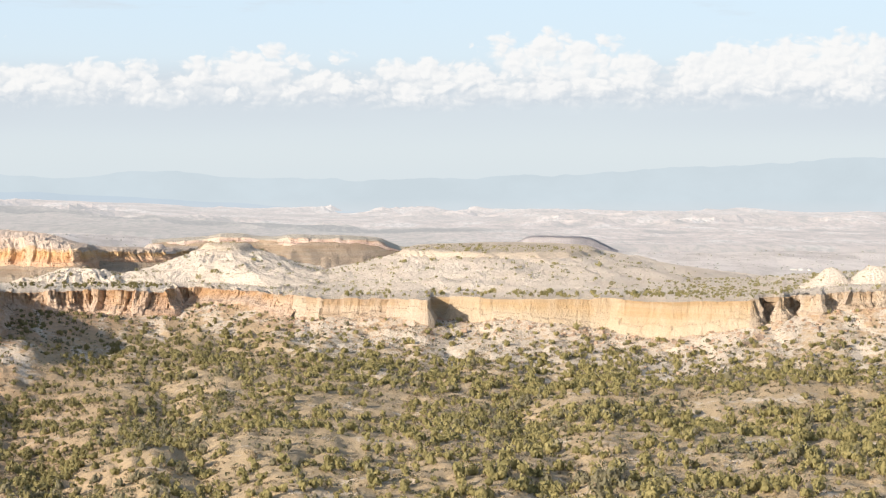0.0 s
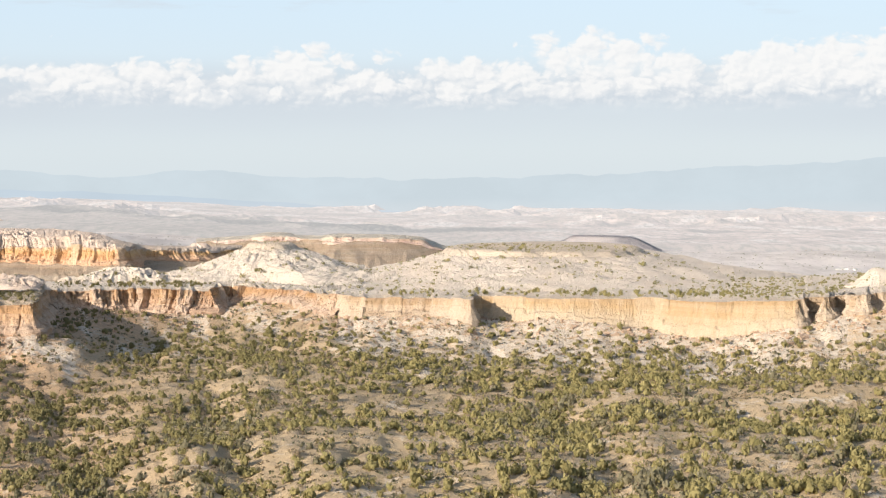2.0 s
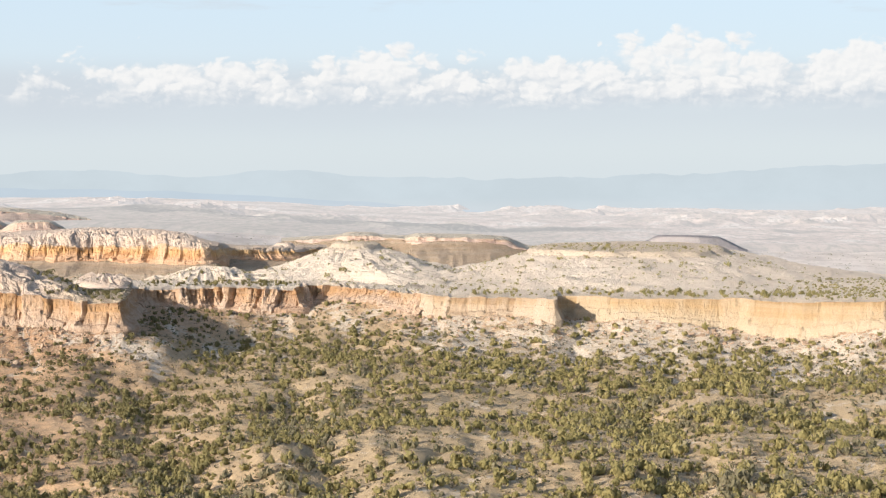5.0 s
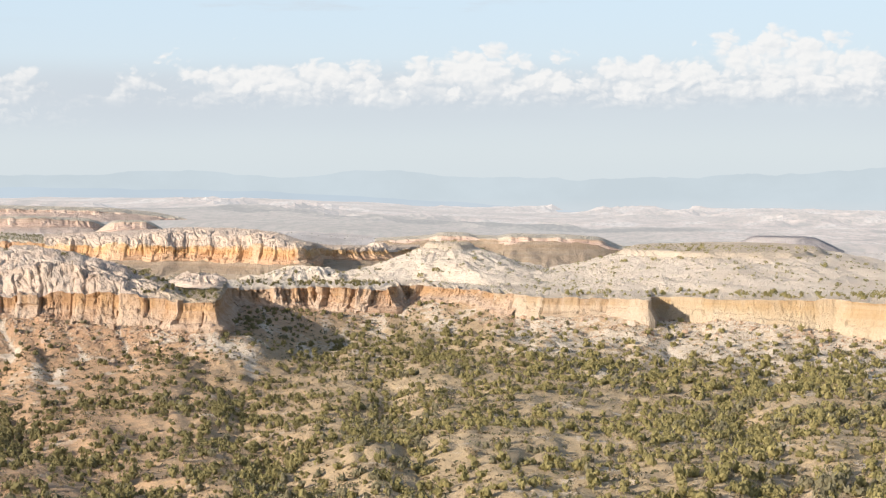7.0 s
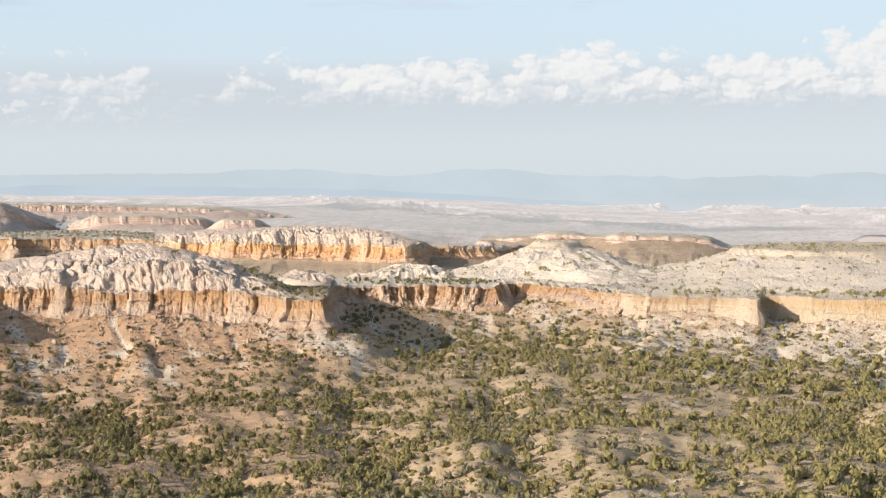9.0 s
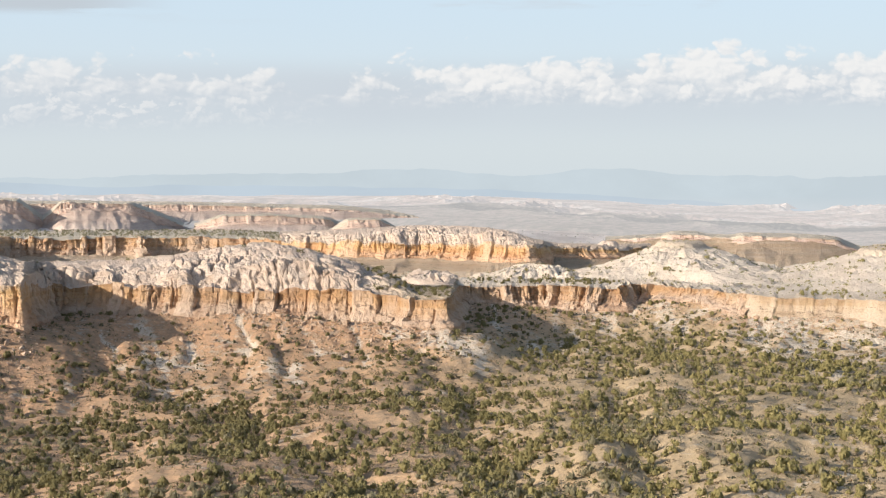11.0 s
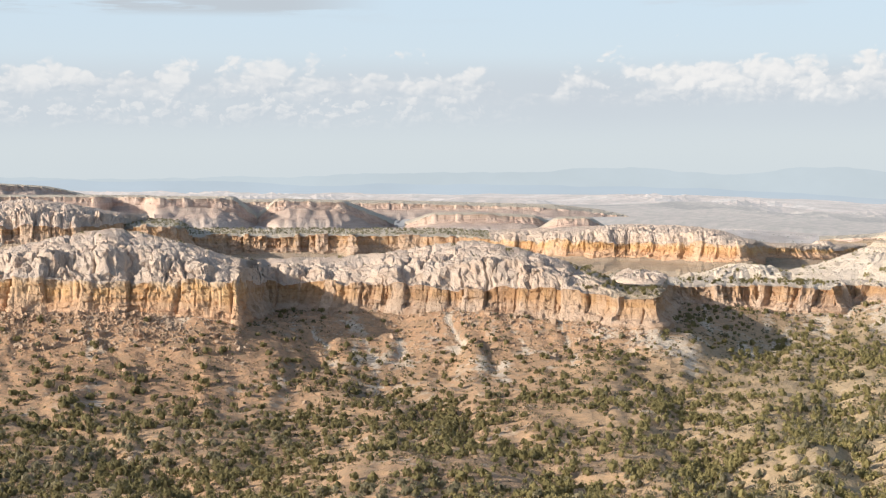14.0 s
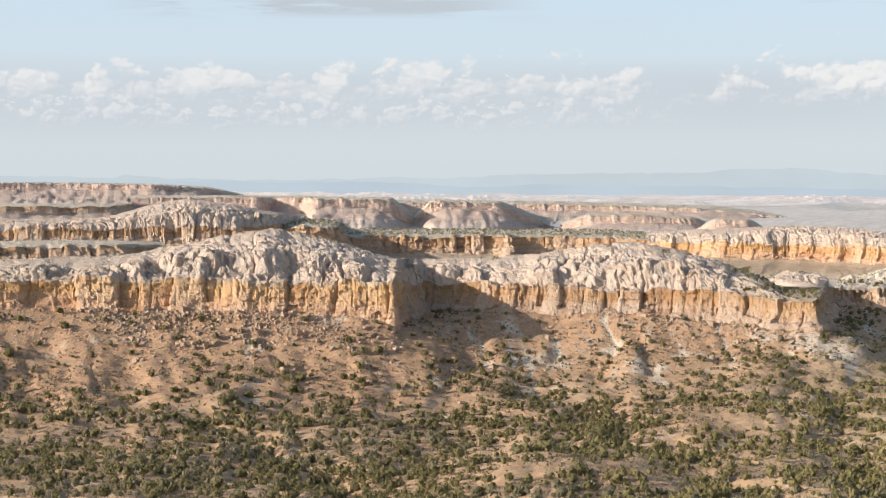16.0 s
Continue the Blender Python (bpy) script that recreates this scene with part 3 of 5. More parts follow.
def cliff_rows(rim, az, run, rows, flute, batter, column=1.0, fine=1.0, ragged=0.0):
    """The cliff's face: rows from foot to rim, fluted by noise along its normal."""
    R, top, foot, cap, deep = rim(az)
    top = top + ragged * sstep(az, 15.2, 16.5) * fbm(run / 8, 0 * run, 25.0, 3) + flute * min(1, fine) * (0.6 * fbm(run / 14, 0 * run, 5.0, 3) + 0.55 * columns(run / (3.3 * max(1, flute) * fine), 23)[1] + 0.45 * columns(run / (8.5 * max(1, flute) * fine), 11)[1])
    x, y = plan(az, R)
    tx, ty = np.gradient(x), np.gradient(y)
    ln = np.hypot(tx, ty) + 1e-9
    nx, ny = -ty / ln, tx / ln
    h = np.linspace(0, 1, rows)[:, None]
    lo = foot - 6.0
    z = lo + (top - lo) * h
    tall = np.clip((z - foot) / np.maximum(top - foot, 1), 0, 1)
    g = max(1, flute) * fine
    along = run[None] + 0.9 * fbm(run[None] / 9, z / 9, 2.0, 2) + 0.25 * fbm(run[None] / 2.5, z / 3.5, 6.0, 2)
    wide_d, wide_r = columns(along / (8.5 * g), 11)
    mid_d, mid_r = columns(along / (3.3 * g), 23)
    slim_d, slim_r = columns(along / (1.5 * g), 37)
    broken = sstep(fbm(run[None] / 30, tall * 0.4, 15.0, 2), -0.45, 0.35)
    # the columns end at a ledge; below it stands a smoother apron
    ledge = 0.30 + 0.16 * wide_r + 0.10 * mid_r + 0.10 * fbm(run[None] / 22, 0 * tall, 12.0, 2)
    upper = sstep(tall, ledge - 0.035, ledge + 0.035)
    front = 1.35 * wide_r + 0.6 * mid_r * (0.35 + 0.65 * broken) + 0.25 * slim_r * broken
    round_off = 0.55 * np.minimum(wide_d * 3.0, 1) ** 0.5 + 0.4 * np.minimum(mid_d * 2.5, 1) ** 0.5 * (0.35 + 0.65 * broken) - 0.7
    crack = 1.1 * np.exp(-(wide_d / 0.06) ** 2) + 0.5 * np.exp(-(mid_d / 0.10) ** 2) * broken
    block = 0.55 * cells(along / (2.9 * g), (z + 1.3 * wide_r) / 3.2, 3) + 0.28 * cells(along / (1.3 * g), z / 1.6, 5)
    chunk = fbm(run[None] / 24.0, tall * 0.5, 7.0, 3)
    niche = sstep(fbm(run[None] / 4.2, z / 3.0, 19.0, 2), 0.35, 0.62)
    out = flute * (column * (front + round_off - crack) * (0.30 + 0.70 * upper) + 1.7 * chunk + block * (0.35 + 0.65 * broken) * min(1, 1.2 * column) - 1.1 * upper - 0.5 * niche * (1 - 0.5 * upper))
    out = out + 0.24 * flute * fbm(run[None] / 1.3, z / 1.3, 3.0, 2) + batter * (1 - tall) ** 1.6
    return x + nx * out, y + ny * out, z, tall, 0.5 + 0.32 * wide_r + 0.18 * mid_r


def build_mesa(name, rim, label, cliff_mat, cap_mat, lo=-99, hi=99, step=0.58, rows=40, caprows=70, flute=1.0, batter=2.5, lump=1.0, column=1.0, fine=1.0,
               skirt=0, drop=0, skirt_mat=None):
    if cap_mat is CREAM:
        caprows = 50
    az, run = rim.even(step, lo, hi)
    R, top, foot, cap, deep = rim(az)
    gx, gy, gz, tall, tone = cliff_rows(rim, az, run, rows, flute, batter, column, fine, 1.1 if cap_mat is WHITE else 0)
    mid = len(az) // 2
    ox, oy = plan(az[mid], R[mid])
    off = np.array([ox, oy, foot.min() - 6])
    base = empty(name, *off)
    tagged(base, label, "mesa")
    part("cliff", mesh_of("cliff", np.stack([gx, gy, gz], -1) - off, grid_faces(rows, len(az)), False, {"band": tall, "tone": tone}), cliff_mat, base)
    # the top, from the rim backwards
    u = np.linspace(0, 1, caprows)[:, None] ** 1.7
    D = R + u * deep
    A = np.broadcast_to(az, D.shape)
    x, y = plan(A, D)
    z = cap_shape(A, D, rim)
    slope = sstep(u, 0.0, 0.05) * (1 - sstep(u, 0.75, 1.0)) * np.clip(cap / 8, 0.10, 1.3)
    if cap_mat is WHITE:
        # knobs and ribs of tuff parted by deep clefts that run down the front
        back = D - R
        ru = run[None] + 2.2 * fbm(x / 11, y / 11, 1.0, 2)
        rv = back + 3.0 * fbm(x / 9, y / 9, 6.0, 2)
        fine_k = 1.0 if step < 0.7 else 1.7
        one, two, mark = worley(ru / (9.5 * fine_k), rv / (17.0 * fine_k), 61)
        rib = 1.3 * (1 - np.clip(one / 0.75, 0, 1) ** 2) + 0.9 * mark - 2.3 * np.exp(-((two - one) / 0.085) ** 2)
        one, two, mark = worley(ru / (3.6 * fine_k), rv / (5.2 * fine_k), 71)
        knob = 0.6 * (1 - np.clip(one / 0.75, 0, 1) ** 2) + 0.45 * mark - 0.9 * np.exp(-((two - one) / 0.12) ** 2)
        front = (1 - 0.82 * sstep(u, 0.16, 0.42)) * np.clip(0.75 + 0.8 * fbm(run[None] / 30, u * 2, 13.0, 2), 0.2, 1.3)
        z = z + lump * slope * (front * (rib + knob) + 0.35 * fbm(x / 4, y / 4, z / 5, 3, 0.55))
    else:
        z = z + lump * slope * 1.5 * fbm(x / 9, y / 9, 2.0, 3)
    z = z + 0.15 * fbm(x / 3, y / 3, 4.0, 2)
    earth = np.clip(1.1 - cap / 6, 0, 0.9) + 0 * u if cap_mat is WHITE else 0 * D
    earth = np.maximum(earth, 0.8 * sstep(u, 0.45, 0.75)) * (1.0 if rim is MAIN else 0.35) if cap_mat is WHITE else earth + 0.45 * (1 - sstep(u, 0.015, 0.09)) * (cap_mat is CREAM)
    push = 1 - sstep(u, 0.0, 0.12)
    x = x + (gx[-1] - x[0]) * push
    y = y + (gy[-1] - y[0]) * push
    z = z + (gz[-1] - top - 0.35) * push
    z[0] = gz[-1]
    if cap_mat is WHITE:
        rocky = sstep(u, 0.0, 0.03) * (1 - 0.75 * sstep(u, 0.18, 0.35)) * (1 - sstep(u, 0.5, 0.7))
        px, py, pz = x.copy(), y.copy(), z.copy()
        x = x + rocky * (0.8 * fbm(px / 4.2, py / 4.2, pz / 3, 3, 0.55))
        y = y + rocky * (1.3 * fbm(px / 4.2, py / 4.2, pz / 3 + 40, 3, 0.55))
        z = z + rocky * 0.15 * cells((run[None] + 1.5 * fbm(px / 4, py / 4, 3.0, 2)) / 3.4, (D - R + 1.5 * fbm(px / 4, py / 4, 9.0, 2)) / 3.0, 6)
    part("cap", mesh_of("cap", np.stack([x, y, z], -1) - off, grid_faces(caprows, len(az)), step > 0.7 or cap_mat is not WHITE, {"earth": earth}), cap_mat, base)
    if skirt:
        n = 18 if skirt < 100 else 32
        e = np.linspace(0, 1, n)[:, None]
        D = R + 3 - e * skirt
        x, y = plan(np.broadcast_to(az, D.shape), D)
        z = foot + 1.0 - drop * (1 - (1 - e) ** 1.5 + 0.05 * np.sin(e * 14 + 1.5 * fbm(run[None] / 60, 0 * e, 4.0, 2))) + (0.10 if skirt < 100 else 0.05) * drop * ridged(run[None] / (24 if skirt < 100 else 8) + 0.3 * fbm(x / 40, y / 40, 2.0, 2), e * 1.2, 3.0, 3) * sstep(e, 0.12, 0.5) + 0.05 * drop * fbm(x / 9, y / 9, 2.0, 3) 
        part("talus", mesh_of("talus", np.stack([x, y, z], -1) - off, grid_faces(n, len(az)), True, {"band": np.broadcast_to(0.8 * np.clip(1 - 1.5 * e, 0, 1), z.shape)}), skirt_mat, base)
    return base


CREAM = tuff_material("cream_tuff", (0.70, 0.61, 0.51), (0.595, 0.51, 0.415), (0.67, 0.565, 0.455))
PLATEAU = tuff_material("plateau_soil", (0.58, 0.52, 0.43), (0.42, 0.38, 0.28), (0.52, 0.44, 0.34))
PINK = cliff_material("pink_tuff", (0.58, 0.44, 0.37), (0.60, 0.45, 0.37), (0.61, 0.47, 0.37), (0.44, 0.31, 0.26), (0.66, 0.55, 0.48), 0.4)
# badland colours lifted and flattened to stand in for haze over distant slopes
FAR_TALUS = cliff_material("badland_talus", (0.76, 0.70, 0.65), (0.66, 0.53, 0.46), (0.64, 0.49, 0.41), (0.50, 0.40, 0.34), (0.72, 0.63, 0.56), 0.3, shrubs=0.3)
build_mesa("mesa", MAIN, "long cream and ochre cliff under a sandy bench", BUFF, CREAM, -10.0, 0.62, flute=0.5, column=0.35, fine=2.2)
build_mesa("mesa", MAIN, "tan cliff half buried by its stony talus", TAN, CREAM, 0.38, 5.6, flute=0.6, column=0.6, fine=1.6)
build_mesa("mesa", MAIN, "columned buff cliff below white tuff domes", TAN, CREAM, -17, -9.95, step=0.42, flute=1.0, column=1.15, fine=0.5)
build_mesa("mesa", MAIN, "low broken ochre cliff round a bay", RUST, CREAM, 4.75, 14.3, batter=4, flute=1.25, column=1.1, fine=0.55)
build_mesa("mesa", MAIN, "orange cliff spur capped with pale knobbly tuff", RUST, WHITE, 14.28, 28.0, batter=4, column=0.85)
build_mesa("mesa", MAIN, "tall fluted orange cliff under a pale tuff dome", ORANGE, WHITE, 27.7, 52, column=0.85, fine=1.8)

SECOND = Rim([(8, 1215, 17, 12, 1, 90), (9.2, 1165, 18.5, 12.5, 1, 60), (10.2, 1150, 19.5, 13, 1, 60), (11.1, 1142, 20, 13, 1, 60), (11.35, 1138, 20.5, 13, 1, 60), (11.45, 1102, 22, 13, 1, 80), (12.0, 1095, 22.5, 13, 2.5, 100),
              (12.6, 1100, 23, 12.5, 7, 120), (14, 1120, 23, 12, 9, 130), (15.4, 1140, 23, 13, 9, 130), (16.3, 1140, 23, 13, 8.5, 130), (17.5, 1150, 23, 14, 6.5, 120), (20.1, 1180, 22.5, 14, 4.5, 120)], 0.06)
THIRD = Rim([(20, 1190, 22, 12, 0.5, 260), (21, 1270, 22, 11, 0.5, 260), (22.5, 1290, 22, 10, 0.5, 260), (24.3, 1288, 22, 10, 0.5, 260), (24.5, 1265, 22, 10, 0.5, 260), (25, 1300, 22, 10, 0.5, 260),
             (27, 1295, 22, 10, 0.5, 260), (29, 1305, 22, 10, 0.5, 260), (29.9, 1290, 22, 12, 0.5, 260), (30.05, 1180, 31, 16, 1, 260), (31.0, 1170, 31.5, 17, 2, 260), (31.9, 1182, 31, 17, 2, 260), (33.2, 1240, 29, 17, 1, 260)])
DOMES = Rim([(31.2, 1300, 33, 25, 3, 120), (32, 1190, 33, 25, 6, 140), (33.6, 1150, 32.5, 24, 13, 150), (35.1, 1150, 32.5, 24, 18, 160), (36.5, 1150, 32.5, 24, 12, 150),
             (37.5, 1150, 32, 24, 5, 130), (40, 1160, 32, 24, 4.5, 130), (46, 1160, 32, 24, 5, 130)])
LEDGE = Rim([(35.8, 870, 30, 25, 1, 60), (37.2, 835, 32, 27, 1, 60), (39, 830, 32.5, 27, 1, 60), (46, 830, 32, 27, 1, 60)])
SHELF = Rim([(36.8, 1750, 40, 36, 0.5, 300), (37.3, 1520, 41, 36.5, 0.5, 300), (41, 1500, 41.5, 36.5, 0.5, 300), (47, 1500, 41.5, 36.5, 0.5, 300)])
TABLE = Rim([(32.4, 2500, 32, 28, 0.5, 300), (33.6, 2450, 47, 43, 0.5, 300), (34.4, 2420, 54, 49, 1, 400), (36, 2380, 58, 52, 1, 400), (38.5, 2400, 60, 53, 1, 400), (47, 2400, 62, 54, 1, 400)])
BUTTE_A = Rim([(27.4, 1960, 14, 8, 0.5, 400), (28.1, 1912, 34, 27, 0.5, 400), (28.4, 1900, 43, 36, 0.5, 400), (31.0, 1885, 44, 36, 0.5, 400), (31.3, 1985, 44, 38, 0.5, 400), (32.4, 2000, 44, 38, 0.5, 400), (32.7, 1930, 45, 38, 0.5, 400), (37, 1930, 45, 38, 0.5, 400)], 0.06)
BUTTE_B = Rim([(23.2, 2000, 13, 7, 0.5, 300), (24.2, 1960, 29, 23, 0.5, 300), (24.9, 1940, 38.5, 32, 0.5, 300), (27.0, 1925, 41, 35, 0.5, 300), (27.1, 1928, 40, 34, 0.5, 300), (27.9, 1940, 15, 9, 0.5, 300)], 0.06)
RED_A = Rim([(17.9, 1935, 12, 9, 0.5, 150), (18.6, 1905, 23, 18, 0.5, 150), (20.5, 1890, 26.5, 18, 0.5, 150), (22, 1890, 26, 18, 0.5, 150), (22.9, 1920, 14, 11, 0.5, 150)])
RED_B = Rim([(16.2, 1872, 10, 7, 0.5, 100), (16.8, 1855, 22.5, 17, 0.5, 100), (17.9, 1850, 23, 17, 0.5, 100), (18.5, 1872, 10, 7, 0.5, 100)])
FLATS = Rim([(12, 2270, 4, 3, 0.5, 500), (14.5, 2240, 12, 11, 0.5, 500), (18, 2215, 28, 25.5, 0.5, 500), (23, 2205, 34, 27, 0.5, 500), (28, 2200, 36, 29, 0.5, 500), (34, 2200, 40, 33, 0.5, 500)])
OCHRE = Rim([(-1, 1480, 3, 2, 0.5, 120), (1.4, 1462, 7, 5.5, 0.5, 130), (2.1, 1450, 15.5, 12.5, 0.5, 140), (3, 1442, 17.5, 13.5, 0.5, 140), (5.1, 1440, 18.5, 14, 0.5, 140), (5.35, 1470, 15.5, 12.5, 0.5, 140),
             (6.2, 1500, 15.5, 13, 0.5, 140), (6.5, 1495, 18, 14.5, 0.5, 140), (7.3, 1500, 18, 14.5, 0.5, 140), (7.6, 1520, 15, 12.5, 0.5, 140), (9.5, 1540, 11, 9, 0.5, 140)])
DARK = Rim([(-5.7, 2025, -16, -19, 0.3, 80), (-4.8, 2008, 0.5, -5, 0.3, 90), (-4.2, 1995, 2.0, -5, 0.3, 90), (-2.8, 2000, 2.5, -5, 0.3, 90), (-1.9, 2015, -15, -18, 0.3, 60)])
# basalt lightened in its base colour, as haze would pale it that far off
HAZED_BASALT = cliff_material("hazed_basalt", (0.40, 0.378, 0.385), (0.37, 0.35, 0.36), (0.37, 0.35, 0.36), (0.31, 0.295, 0.308), (0.41, 0.39, 0.395))
far = dict(step=0.9, rows=24, caprows=38, flute=1.25, lump=0.55)
SLOPE = cliff_material("stony_slope", (0.56, 0.46, 0.36), (0.53, 0.42, 0.31), (0.52, 0.39, 0.27), (0.42, 0.31, 0.21), (0.62, 0.53, 0.43), 0.6, shrubs=0.6)
build_mesa("mesa", SECOND, "distant orange cliff with a white tuff dome", ORANGE, WHITE, skirt=95, drop=13, skirt_mat=SLOPE, **dict(far, step=0.62, caprows=52, lump=0.85))
build_mesa("mesa", THIRD, "orange canyon wall below a shrubby plateau", RUST, PLATEAU, skirt=40, drop=8, skirt_mat=SLOPE, **dict(far, flute=1.8, fine=0.8))
build_mesa("mesa", DOMES, "distant white tuff dome over a brown cliff", RUST, WHITE, skirt=60, drop=18, skirt_mat=SLOPE, **dict(far, lump=1.0, step=0.62, caprows=56))
build_mesa("mesa", LEDGE, "low broken brown ledge of tuff", RUST, PLATEAU, skirt=30, drop=14, skirt_mat=SLOPE, **far)
far = dict(step=2.0, rows=18, caprows=22, flute=0.9, batter=2)
build_mesa("mesa", SHELF, "brown cliff shelf of a distant mesa", RUST, PLATEAU, skirt=120, drop=29, skirt_mat=FAR_TALUS, **far)
build_mesa("mesa", TABLE, "long flat pink mesa on the skyline", PINK, PLATEAU, skirt=240, drop=42, skirt_mat=FAR_TALUS, **far)
build_mesa("mesa", BUTTE_A, "layered pink and white badland mesa", PINK, PLATEAU, skirt=110, drop=35, skirt_mat=FAR_TALUS, **far)
build_mesa("mesa", BUTTE_B, "layered pink badland butte with a white foot", PINK, PLATEAU, skirt=110, drop=34, skirt_mat=FAR_TALUS, **far)
build_mesa("mesa", FLATS, "far grey-brown tableland with dark shrubs", PINK, PLATEAU, skirt=200, drop=24, skirt_mat=FAR_TALUS, **far)
build_mesa("mesa", RED_A, "low reddish badland mesa far off", PINK, PLATEAU, skirt=60, drop=12, skirt_mat=FAR_TALUS, **far)
build_mesa("mesa", RED_B, "small red flat-topped butte far off", PINK, PLATEAU, skirt=50, drop=12, skirt_mat=FAR_TALUS, **far)
build_mesa("mesa", OCHRE, "low ochre mesa with a sloping tan foot", PINK, PLATEAU, skirt=200, drop=20, skirt_mat=SLOPE, **far)
build_mesa("mesa", DARK, "basalt butte paled by haze on the river plain", HAZED_BASALT, HAZED_BASALT, skirt=70, drop=14, skirt_mat=HAZED_BASALT, **dict(far, flute=0.4, column=0.4))


# ---- white hills on the bench ----
HILLS = []   # name, label, bearing, distance, half width, half depth, height, flat top share, ground under it


def bench_edge():
    """A smooth line behind the rim, where the hills' feet end."""
    far_edge = np.max([np.roll(MAIN.cols[0], k) for k in range(-40, 41, 4)], axis=0)
    ker = np.exp(-0.5 * (np.arange(-60, 61) / 25.0) ** 2)
    return np.convolve(np.pad(far_edge, 60, mode="edge"), ker / ker.sum(), "valid") + 2


BENCH_EDGE = bench_edge()


def hill_height(h, x, y):
    cx, cy = plan(h["az"], h["d"])
    a = math.radians(h["az"])
    lx = (x - cx) * math.cos(a) + (y - cy) * math.sin(a)
    ly = -(x - cx) * math.sin(a) + (y - cy) * math.cos(a)
    wl, wr = h["left"], h["right"]
    r = np.sqrt((np.where(lx < 0, lx / wl, lx / wr)) ** 2 + (ly / h["deep"]) ** 2)
    r = r * (1 + 0.10 * fbm(x / 30, y / 30, 3.0, 3))
    f = h["flat"]
    t = np.clip((1 - r) / (1 - f), 0, 1)
    prof = np.where(t < 1, 0.25 * t + 0.75 * t ** 1.35, 1.0)
    caprock = h["ledge"] * sstep(t, 0.93, 0.97)
    z = h["h"] * prof + caprock
    th = np.arctan2(ly, lx)
    gul = ridged(th * h["gul"] + 0.4 * fbm(x / 25, y / 25, 9.0, 2), r * 1.5, 4.0, 3)
    z = z + h["rough"] * (0.35 * gul + 0.8 * fbm(x / 11, y / 11, 7.0, 2) + 0.7 * fbm(x / 5, y / 5, 5.0, 3)) * sstep(t, 0.0, 0.2) * (1 - 0.8 * sstep(t, 0.85, 1.0))
    out = h["base"] + z - 1.2 * (1 - sstep(t, 0, 0.06))
    az, d = bearing(x, y)
    back = d - np.interp(az, MAIN.az, BENCH_EDGE)
    out = h["base"] - 1.2 + (out - h["base"] + 1.2) * sstep(back, 5, 34)
    return np.where(back < 3, h["base"] - 14, out), r


def build_hill(h, mat):
    """A hill as rings from its foot to its crown."""
    HILLS.append(h)
    n, m = (220, 76) if h["deep"] > 40 else (120, 40)
    th = np.linspace(0, 2 * math.pi, n + 1)
    rr = np.linspace(0, 1.06, m)[:, None]
    a = math.radians(h["az"])
    lx = np.cos(th) * rr
    lx = np.where(lx < 0, lx * h["left"], lx * h["right"])
    ly = np.sin(th) * rr * h["deep"]
    cx, cy = plan(h["az"], h["d"])
    x = cx + lx * math.cos(a) - ly * math.sin(a)
    y = cy + lx * math.sin(a) + ly * math.cos(a)
    z, r = hill_height(h, x, y)
    off = np.array([cx, cy, h["base"] - 1.2])
    base = empty(h["name"], *off)
    tagged(base, h["label"], "hill")
    part("slope", mesh_of("slope", np.stack([x, y, z], -1) - off, grid_faces(m, n + 1), False, {"earth": 0.55 * sstep(z, h["base"] + 0.86 * h["h"], h["base"] + 0.95 * h["h"]) * (h["ledge"] > 0)}), mat, base)


build_hill(dict(name="hill", label="pale conical tuff knoll with a ragged caprock", az=7.1, d=818, left=58, right=66, deep=88, h=15.6, flat=0.15, ledge=1.4, gul=9, rough=0.9, base=18), CREAM)
build_hill(dict(name="hill", label="low white gullied tuff mound", az=11.9, d=792, left=30, right=34, deep=44, h=7.2, flat=0.05, ledge=0, gul=7, rough=1.5, base=18.2), CREAM)
build_hill(dict(name="hill", label="broad cream flat-topped hill with dotted shrubs", az=-1.4, d=846, left=92, right=132, deep=164, h=12.6, flat=0.40, ledge=1.6, gul=11, rough=0.45, base=18), CREAM)
build_hill(dict(name="hill", label="rounded white tuff dome behind the rim", az=-12.5, d=698, left=12, right=13, deep=16, h=7.0, flat=0.15, ledge=0, gul=5, rough=0.4, base=22.5), CREAM)
build_hill(dict(name="hill", label="taller white tuff dome beside another", az=-13.8, d=700, left=14, right=24, deep=18, h=8.0, flat=0.1, ledge=0, gul=5, rough=0.5, base=22.5), CREAM)


build_hill(dict(name="hill", label="rounded white tuff mound in the canyon", az=15.2, d=965, left=19, right=17, deep=24, h=5.5, flat=0.1, ledge=0, gul=6, rough=1.5, base=8.0), WHITE)
build_hill(dict(name="hill", label="small white tuff knob above a far cliff", az=9.35, d=1186, left=15, right=13, deep=14, h=5.0, flat=0.3, ledge=0, gul=4, rough=0.8, base=17.5), WHITE)


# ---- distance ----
# unlit scenery far off: it emits its own colour, haze included
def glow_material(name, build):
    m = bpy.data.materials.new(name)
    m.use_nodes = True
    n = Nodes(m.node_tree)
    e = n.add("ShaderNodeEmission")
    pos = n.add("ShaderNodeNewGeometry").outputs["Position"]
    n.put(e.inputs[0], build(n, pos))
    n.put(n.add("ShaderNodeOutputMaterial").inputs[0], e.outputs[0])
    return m


